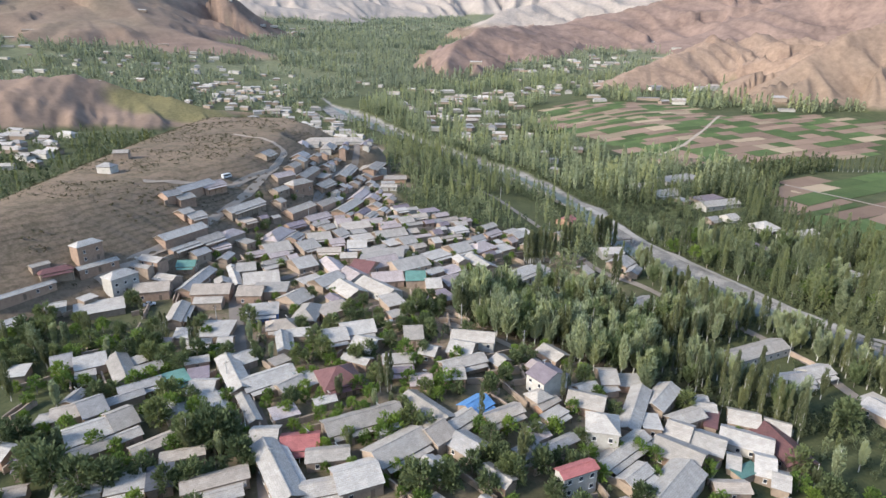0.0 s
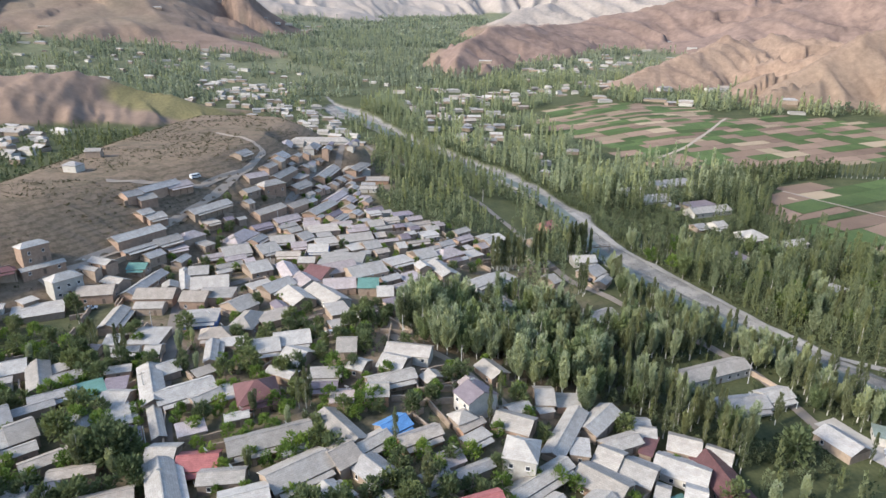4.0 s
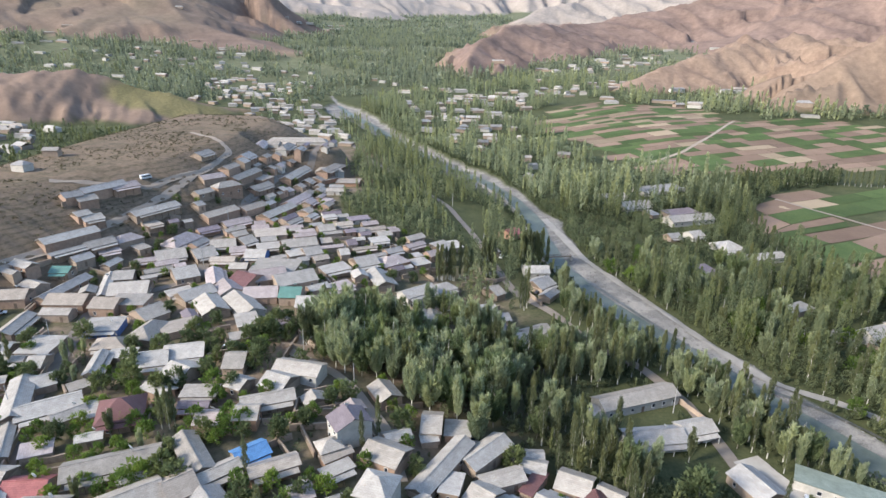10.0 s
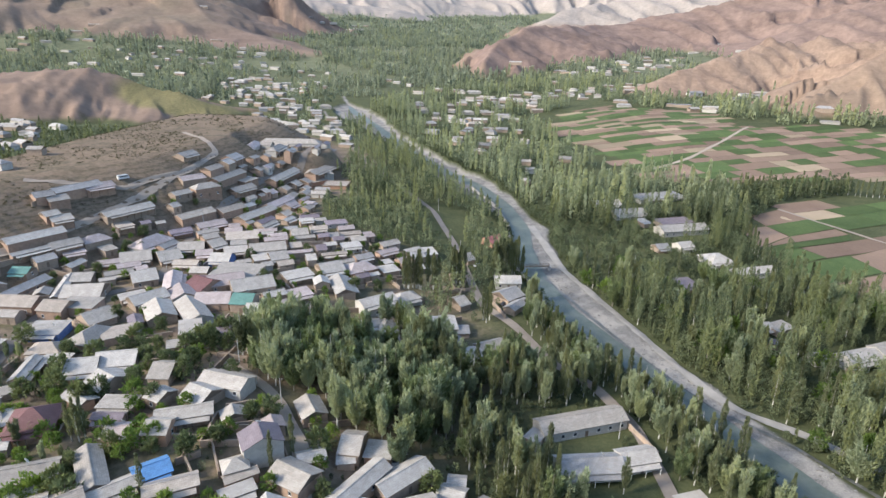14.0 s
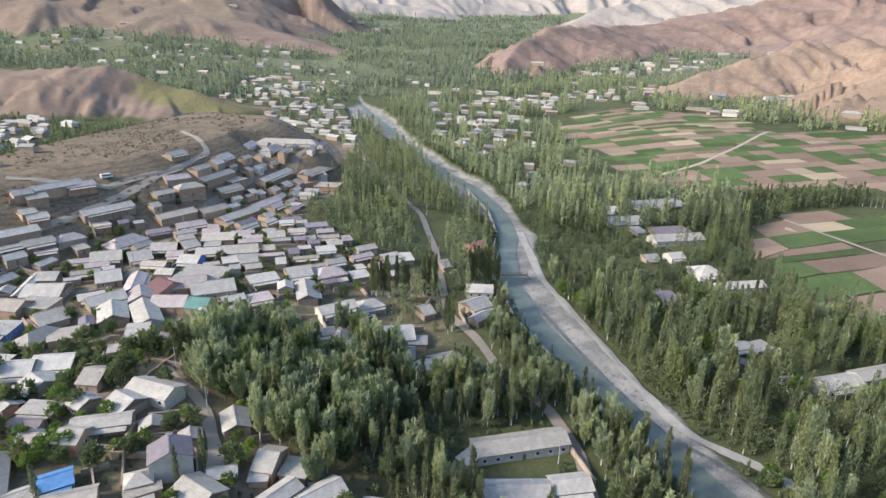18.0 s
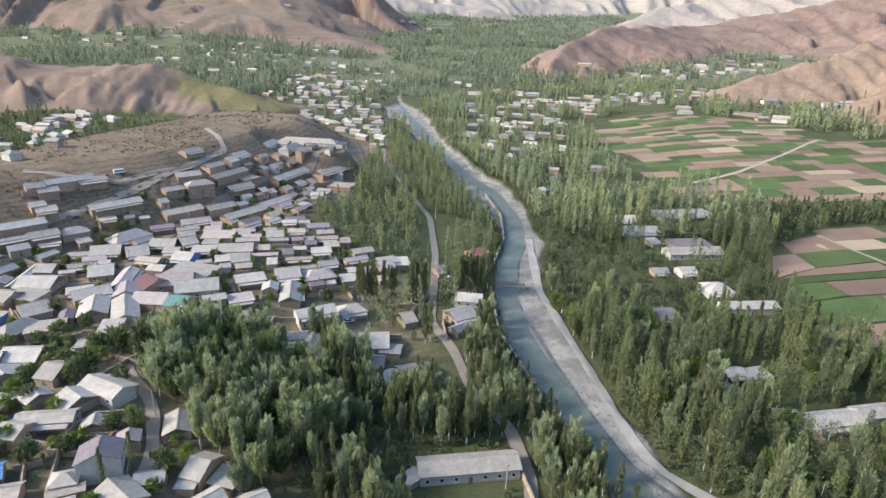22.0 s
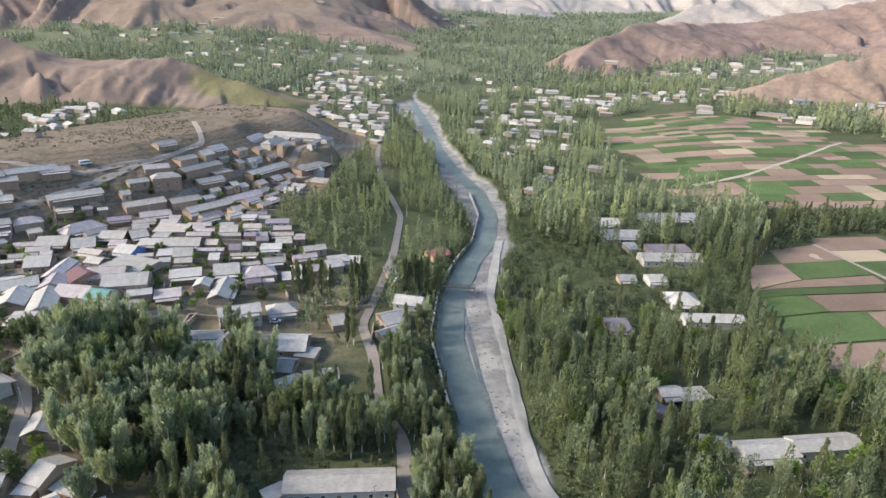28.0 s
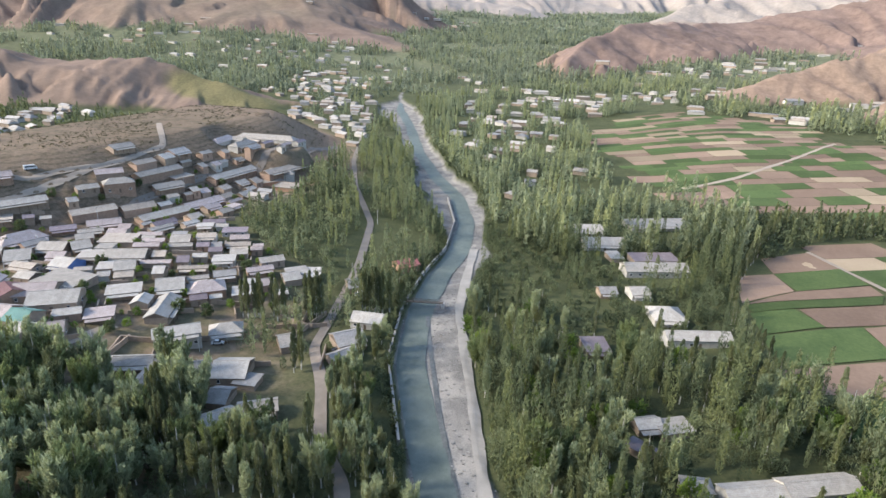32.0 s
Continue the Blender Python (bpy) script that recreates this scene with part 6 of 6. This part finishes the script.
def scrub_tufts():
    """Dry shrubs and grass tufts on the terrace and the hill feet, joined."""
    rg = np.random.default_rng(47)
    gx, gy = rg.uniform(-330, -60, 30000), rg.uniform(150, 660, 30000)
    ok = (terraced(gx, gy) > 0.5) & (fbm(gx / 30, gy / 30, 3, 71) > 0.47)
    for _, line, half, _, _ in ROADS:
        ok &= from_line(gx, gy, line)[0] > half + 1
    for hx, hy, c, s, a, b in FOOTPRINTS:
        dx, dy = gx - hx, gy - hy
        ok &= ~((np.abs(dx * c + dy * s) < a + 1) & (np.abs(dy * c - dx * s) < b + 1))
    gx, gy = gx[ok][:5200], gy[ok][:5200]
    k, cards = len(gx), 9
    tall = 0.3 + 0.8 * rg.random(k) ** 3
    which = np.repeat(np.arange(k), cards)
    out = rg.normal(size=(k * cards, 3)) * tall[which][:, None] * np.array([0.55, 0.55, 0.25])
    pts = np.stack([gx, gy, relief(gx, gy) + tall * 0.4], -1)[which] + out
    v, f = leaf_cards(pts, tall[which] * rg.uniform(0.35, 0.7, k * cards), rg, out + np.array([0, 0, 0.6]), 0.4)
    tagged(new("scrub", mesh_from("scrub", v, f, leaf_scrub, smooth=False)), "dry olive shrubs and grass tufts on the bare terrace", "scrub", kind="stuff")


leaf_scrub = foliage("scrub_leaves", (0.085, 0.078, 0.044), (0.19, 0.165, 0.10), joined=True)
scrub_tufts()

# ---- walls, bridge, vehicles ----
river_wall_stone = plain("river_wall_stone", (0.36, 0.34, 0.31), fine=4)


def strip_wall(name, pts, thick, low, high):
    """A wall with a coping along ground points; low and high are heights over each point's base."""
    bm = bmesh.new()
    rows = []
    for i, (x, y, z) in enumerate(pts):
        a, b = pts[max(i - 1, 0)], pts[min(i + 1, len(pts) - 1)]
        way = Vector((b[0] - a[0], b[1] - a[1], 0)).normalized()
        side = Vector((-way.y, way.x, 0)) * thick / 2
        p = Vector((x, y, z))
        up = high + 0.12 * math.sin(i * 2.3)
        rows.append([bm.verts.new(p + side * 1.15 + Vector((0, 0, low))), bm.verts.new(p + side + Vector((0, 0, up))), bm.verts.new(p - side + Vector((0, 0, up))), bm.verts.new(p - side * 1.15 + Vector((0, 0, low)))])
    for r, q in zip(rows, rows[1:]):
        for k in range(4):
            bm.faces.new((r[k], r[(k + 1) % 4], q[(k + 1) % 4], q[k]))
    bm.faces.new(rows[0])
    bm.faces.new(rows[-1][::-1])
    bmesh.ops.recalc_face_normals(bm, faces=bm.faces)
    me = bpy.data.meshes.new(name)
    bm.to_mesh(me)
    bm.free()
    return me


def mud_wall(x0, y0, x1, y1):
    n_seg = max(2, int(math.hypot(x1 - x0, y1 - y0) / 2.5))
    pts = [(x0 + (x1 - x0) * k / n_seg, y0 + (y1 - y0) * k / n_seg) for k in range(n_seg + 1)]
    pts = [(x, y, float(relief(x, y))) for x, y in pts]
    me = strip_wall("yard_wall", pts, 0.45, -0.5, 1.9)
    me.materials.append(WALL["a"])
    tagged(new("yard_wall", me), "worn mud wall round a village yard", "wall", "yard walls")


def river_wall():
    """The stone wall that holds the village's bank."""
    line, pts = [Vector(q) for q in RIVER], []
    for a, b in zip(line, line[1:]):
        if 225 < a.y < 470:
            way = (b - a).normalized()
            k = max(1, int((b - a).length / 5))
            for i in range(k):
                q = a.lerp(b, i / k) + Vector((-way.y, way.x)) * 7.4
                pts.append((q.x, q.y, float(river_level(q.x, q.y))))
    me = strip_wall("wall_river", pts, 0.7, -2.0, 1.9)
    me.materials.append(river_wall_stone)
    tagged(new("wall_river", me), "grey stone wall holding the river bank", "wall", kind="structure")


river_wall()


def footbridge(x0, y0, x1, y1, z):
    base = new("footbridge")
    length = math.hypot(x1 - x0, y1 - y0)
    base.matrix_basis = pose((x0 + x1) / 2, (y0 + y1) / 2, z, 0, 0, math.degrees(math.atan2(y1 - y0, x1 - x0)))
    bm = bmesh.new()
    box(bm, -length / 2, length / 2, -0.7, 0.7, -0.25, 0.0)
    part("deck", bm, wood_dark, base)
    for side in (-0.65, 0.65):
        bm = bmesh.new()
        box(bm, -length / 2, length / 2, side - 0.04, side + 0.04, 0.85, 0.95)
        part("handrail", bm, wood_dark, base)
        for k in range(6):
            px = -length / 2 + 0.2 + (length - 0.4) * k / 5
            bm = bmesh.new()
            box(bm, px - 0.05, px + 0.05, side - 0.05, side + 0.05, -0.1, 0.88)
            part("post", bm, wood_dark, base)
    for end in (-1, 1):
        bm = bmesh.new()
        box(bm, end * length / 2 - 0.6, end * length / 2 + 0.6, -1.0, 1.0, -3.0, -0.2)
        part("abutment", bm, river_wall_stone, base)
    tagged(base, "narrow plank footbridge with handrails over the river", "bridge")


footbridge(91.0, 318.5, 106.0, 322.5, -3.9)

paint_white = plain("white_car_paint", (0.62, 0.62, 0.61), rough=0.35, vary=0.05)
paint_dark = plain("dark_car_paint", (0.05, 0.05, 0.06), rough=0.35, vary=0.05)
rubber = plain("rubber", (0.03, 0.03, 0.03))


def loft(bm, profile, half, narrow=1.0):
    """A closed side outline of (x, z), widened to both sides; upper points may stand closer together."""
    top = max(z for _, z in profile)
    low = min(z for _, z in profile)
    rows = []
    for s in (-1, 1):
        rows.append([bm.verts.new((x, s * half * (1 - (1 - narrow) * (z - low) / (top - low)), z)) for x, z in profile])
    k = len(profile)
    for i in range(k):
        bm.faces.new((rows[0][i], rows[0][(i + 1) % k], rows[1][(i + 1) % k], rows[1][i]))
    bm.faces.new(rows[0][::-1])
    bm.faces.new(rows[1])
    bmesh.ops.recalc_face_normals(bm, faces=bm.faces)


def wheels(base, xs, half, radius):
    for wx in xs:
        for s in (-1, 1):
            bm = bmesh.new()
            bmesh.ops.create_cone(bm, cap_ends=True, segments=14, radius1=radius, radius2=radius, depth=0.2)
            bmesh.ops.bevel(bm, geom=[e for e in bm.edges if abs(e.verts[0].co.z - e.verts[1].co.z) < 0.01], offset=0.04, segments=1, affect="EDGES")
            bmesh.ops.rotate(bm, verts=bm.verts, matrix=Matrix.Rotation(radians(90), 3, "X"))
            w = part("wheel", bm, rubber, base)
            w.location = (wx, s * half, radius)


def car(x, y, turn, paint):
    base = new("car")
    base.matrix_basis = pose(x, y, float(relief(x, y)) + 0.32, 0, 0, turn)
    bm = bmesh.new()
    loft(bm, ((-2.15, 0.3), (2.1, 0.3), (2.15, 0.7), (1.0, 0.92), (-1.75, 0.95), (-2.2, 0.85)), 0.84)
    part("body", bm, paint_white if paint == "w" else paint_dark, base)
    bm = bmesh.new()
    loft(bm, ((-1.6, 0.93), (1.0, 0.91), (0.35, 1.38), (-1.1, 1.4)), 0.78, 0.82)
    part("windows", bm, glass, base)
    bm = bmesh.new()
    loft(bm, ((-1.1, 1.395), (0.35, 1.375), (0.3, 1.44), (-1.05, 1.46)), 0.65, 0.95)
    part("car_roof", bm, paint_white if paint == "w" else paint_dark, base)
    wheels(base, (-1.3, 1.3), 0.78, 0.31)
    tagged(base, ("white" if paint == "w" else "dark") + " saloon car parked on dusty ground", "car", "parked cars")


def van(x, y, turn):
    base = new("van")
    base.matrix_basis = pose(x, y, float(relief(x, y)) + 0.3, 0, 0, turn)
    bm = bmesh.new()
    loft(bm, ((-2.9, 0.4), (2.9, 0.4), (2.95, 1.2), (2.3, 2.2), (2.1, 2.5), (-2.8, 2.55), (-2.95, 2.4)), 1.0, 0.9)
    part("body", bm, paint_white, base)
    bm = bmesh.new()
    loft(bm, ((-2.3, 1.5), (2.3, 1.5), (2.15, 2.05), (-2.3, 2.05)), 0.99, 0.985)
    part("window_band", bm, glass, base)
    wheels(base, (-1.8, 1.9), 0.92, 0.36)
    tagged(base, "long white passenger van on the dirt track", "van")


def utility_pole(x, y, turn):
    base = new("utility_pole")
    base.matrix_basis = pose(x, y, float(relief(x, y)), 0, 0, turn)
    bm = bmesh.new()
    bmesh.ops.create_cone(bm, cap_ends=True, segments=8, radius1=0.16, radius2=0.1, depth=8.6, matrix=Matrix.Translation((0, 0, 3.9)))
    part("pole", bm, concrete, base)
    bm = bmesh.new()
    box(bm, -0.9, 0.9, -0.05, 0.05, 7.5, 7.62)
    part("crossarm", bm, wood_dark, base)
    for k in (-0.75, 0, 0.75):
        bm = bmesh.new()
        bmesh.ops.create_cone(bm, cap_ends=True, segments=6, radius1=0.05, radius2=0.03, depth=0.2, matrix=Matrix.Translation((k, 0, 7.7)))
        part("insulator", bm, frame_white, base)
    tagged(base, "grey concrete utility pole beside the village street", "utility pole", "utility poles")


for px, py, turn in ((-50, 128, 60), (-63, 152, 60), (-80, 190, 70), (-62, 262, 95), (-76, 320, 90), (-76, 380, 90), (6, 190, 10), (26, 174, 40), (60, 330, 80), (38, 402, 70), (122, 188, 60), (105, 222, 50)):
    utility_pole(px, py, turn)


def satellite_dish(x, y, h, turn):
    base = new("satellite_dish")
    base.matrix_basis = pose(x, y, float(relief(x, y)) + h, 0, 0, turn)
    bm = bmesh.new()
    bmesh.ops.create_cone(bm, cap_ends=True, segments=6, radius1=0.04, radius2=0.04, depth=1.3, matrix=Matrix.Translation((0, 0, 0.15)))
    part("mast", bm, concrete, base)
    bm = bmesh.new()
    rings = [[bm.verts.new((r * math.cos(a * math.pi / 6), r * math.sin(a * math.pi / 6), 0.35 * r * r)) for a in range(12)] for r in (0.15, 0.45, 0.7)]
    for q, r in zip(rings, rings[1:]):
        for k in range(12):
            bm.faces.new((q[k], q[(k + 1) % 12], r[(k + 1) % 12], r[k]))
    bm.faces.new(rings[0])
    bmesh.ops.solidify(bm, geom=bm.faces, thickness=0.03)
    bmesh.ops.transform(bm, matrix=pose(0, 0, 0.75, 55, 0, 0), verts=bm.verts)
    part("dish", bm, frame_white, base)
    tagged(base, "white satellite dish on a short mast on a roof", "satellite dish", "satellite dishes")


dish_dice = random.Random(5)
for hx, hy, hc, hs, ha, hb, hh in dish_dice.sample([r for r in ROOF_TOPS if r[1] < 300], 26):
    satellite_dish(hx + ha * 0.4 * hc, hy + ha * 0.4 * hs, hh + 0.35, dish_dice.uniform(120, 200))


def more_yard_walls(poly, count):
    """Low mud walls that run beside the houses and part their yards."""
    rd, done = random.Random(53), 0
    xs, ys = [q[0] for q in poly], [q[1] for q in poly]
    for _ in range(count * 12):
        if done >= count:
            return
        x, y = rd.uniform(min(xs), max(xs)), rd.uniform(min(ys), max(ys))
        if not bool(inside(x, y, poly)):
            continue
        near = min(FOOTPRINTS, key=lambda f: (f[0] - x) ** 2 + (f[1] - y) ** 2)
        c, s = (near[2], near[3]) if rd.random() < 0.5 else (-near[3], near[2])
        half = rd.uniform(2.5, 6.5)
        line = [(x + k * half * c, y + k * half * s) for k in (-1, -0.5, 0, 0.5, 1)]
        clear = all(abs((qx - hx) * hc + (qy - hy) * hs) > a + 0.5 or abs((qy - hy) * hc - (qx - hx) * hs) > b + 0.5 for qx, qy in line for hx, hy, hc, hs, a, b in FOOTPRINTS)
        if clear and all(float(from_line(np.array(qx), np.array(qy), way)[0]) > wide + 0.5 for qx, qy in line for way, wide in STREETS):
            mud_wall(*line[0], *line[-1])
            done += 1


more_yard_walls([(-110, 95), (-128, 228), (-95, 330), (-60, 400), (-20, 345), (52, 300), (8, 240), (20, 180), (60, 165), (108, 125), (60, 90)], 120)

# yard walls and vehicles
mud_wall(13.1, 162.6, 22.9, 166.7)
mud_wall(22.9, 166.7, 24.4, 154.4)
mud_wall(13.1, 162.6, 14.4, 151.2)
mud_wall(14.4, 151.2, 24.4, 154.4)
mud_wall(17.1, 163.5, 17.9, 152.2)
mud_wall(13.8, 156.8, 23.8, 160.3)
mud_wall(-42.9, 131.5, -32.4, 136.3)
mud_wall(-31.8, 125.3, -22.6, 115.2)
mud_wall(-45.4, 147.2, -55.3, 143.6)
mud_wall(-46.2, 128.4, -53.0, 143.6)
mud_wall(-73.8, 149.6, -68.6, 157.6)
mud_wall(-136.7, 193.9, -129.9, 205.1)
mud_wall(-144.7, 185.1, -136.7, 195.7)
mud_wall(-121.4, 147.4, -111.1, 156.6)
mud_wall(-35.8, 129.7, -29.8, 131.9)
mud_wall(-22.0, 125.4, -27.8, 123.1)
mud_wall(-10.6, 149.8, 0.8, 147.5)
mud_wall(-20.9, 165.1, -11.7, 161.3)
mud_wall(1.0, 199.6, 2.3, 178.6)
mud_wall(24.6, 270.4, 8.0, 255.8)
mud_wall(50.8, 284.8, 67.4, 283.5)
mud_wall(66.4, 295.8, 65.0, 268.5)
mud_wall(-122.4, 232.0, -112.9, 253.2)
mud_wall(-146.3, 215.6, -150.8, 209.1)
mud_wall(-89.7, 176.1, -76.4, 175.6)
mud_wall(-65.2, 165.6, -71.6, 180.4)
mud_wall(72.3, 129.4, 65.7, 121.5)
mud_wall(47.4, 123.3, 52.6, 121.6)
mud_wall(35.6, 119.4, 41.9, 117.0)
mud_wall(19.0, 242.2, 29.2, 247.3)
mud_wall(29.2, 247.3, 35.8, 237.8)
mud_wall(19.0, 242.2, 24.5, 230.0)
mud_wall(16.6, 274.1, 35.6, 285.3)
mud_wall(51.7, 275.4, 71.9, 287.0)
mud_wall(57.5, 303.0, 62.8, 282.3)
mud_wall(124.7, 195.3, 131.6, 181.4)
mud_wall(61.8, 251.8, 68.9, 255.1)
mud_wall(80.4, 271.5, 86.4, 257.3)
mud_wall(84.7, 227.9, 92.7, 220.1)
mud_wall(-1.8, 191.5, 7.8, 191.9)
mud_wall(9.2, 192.7, -0.6, 204.7)
mud_wall(-132.4, 287.1, -133.9, 275.4)
mud_wall(-65.5, 269.7, -50.5, 273.1)
mud_wall(2.5, 225.6, 8.9, 237.2)
mud_wall(241.0, 258.1, 246.9, 247.9)
mud_wall(207.5, 240.1, 209.2, 236.1)
mud_wall(55.6, 241.5, 60.7, 253.5)
mud_wall(32.8, 246.4, 40.8, 254.2)
mud_wall(20.6, 244.3, 23.7, 231.8)
mud_wall(51.1, 267.6, 39.1, 256.4)
car(145.0, 152.5, 60, "w")
car(61.1, 161.7, 110, "w")
car(69.5, 317.6, 80, "w")
car(85.0, 275.1, 50, "w")
car(85.8, 270.4, 40, "d")
car(-18.3, 190.4, 20, "w")
car(-111.7, 206.6, 30, "w")
car(45.3, 258.0, 30, "w")
car(69.8, 319.0, 80, "w")
van(-120.6, 323.1, 62)
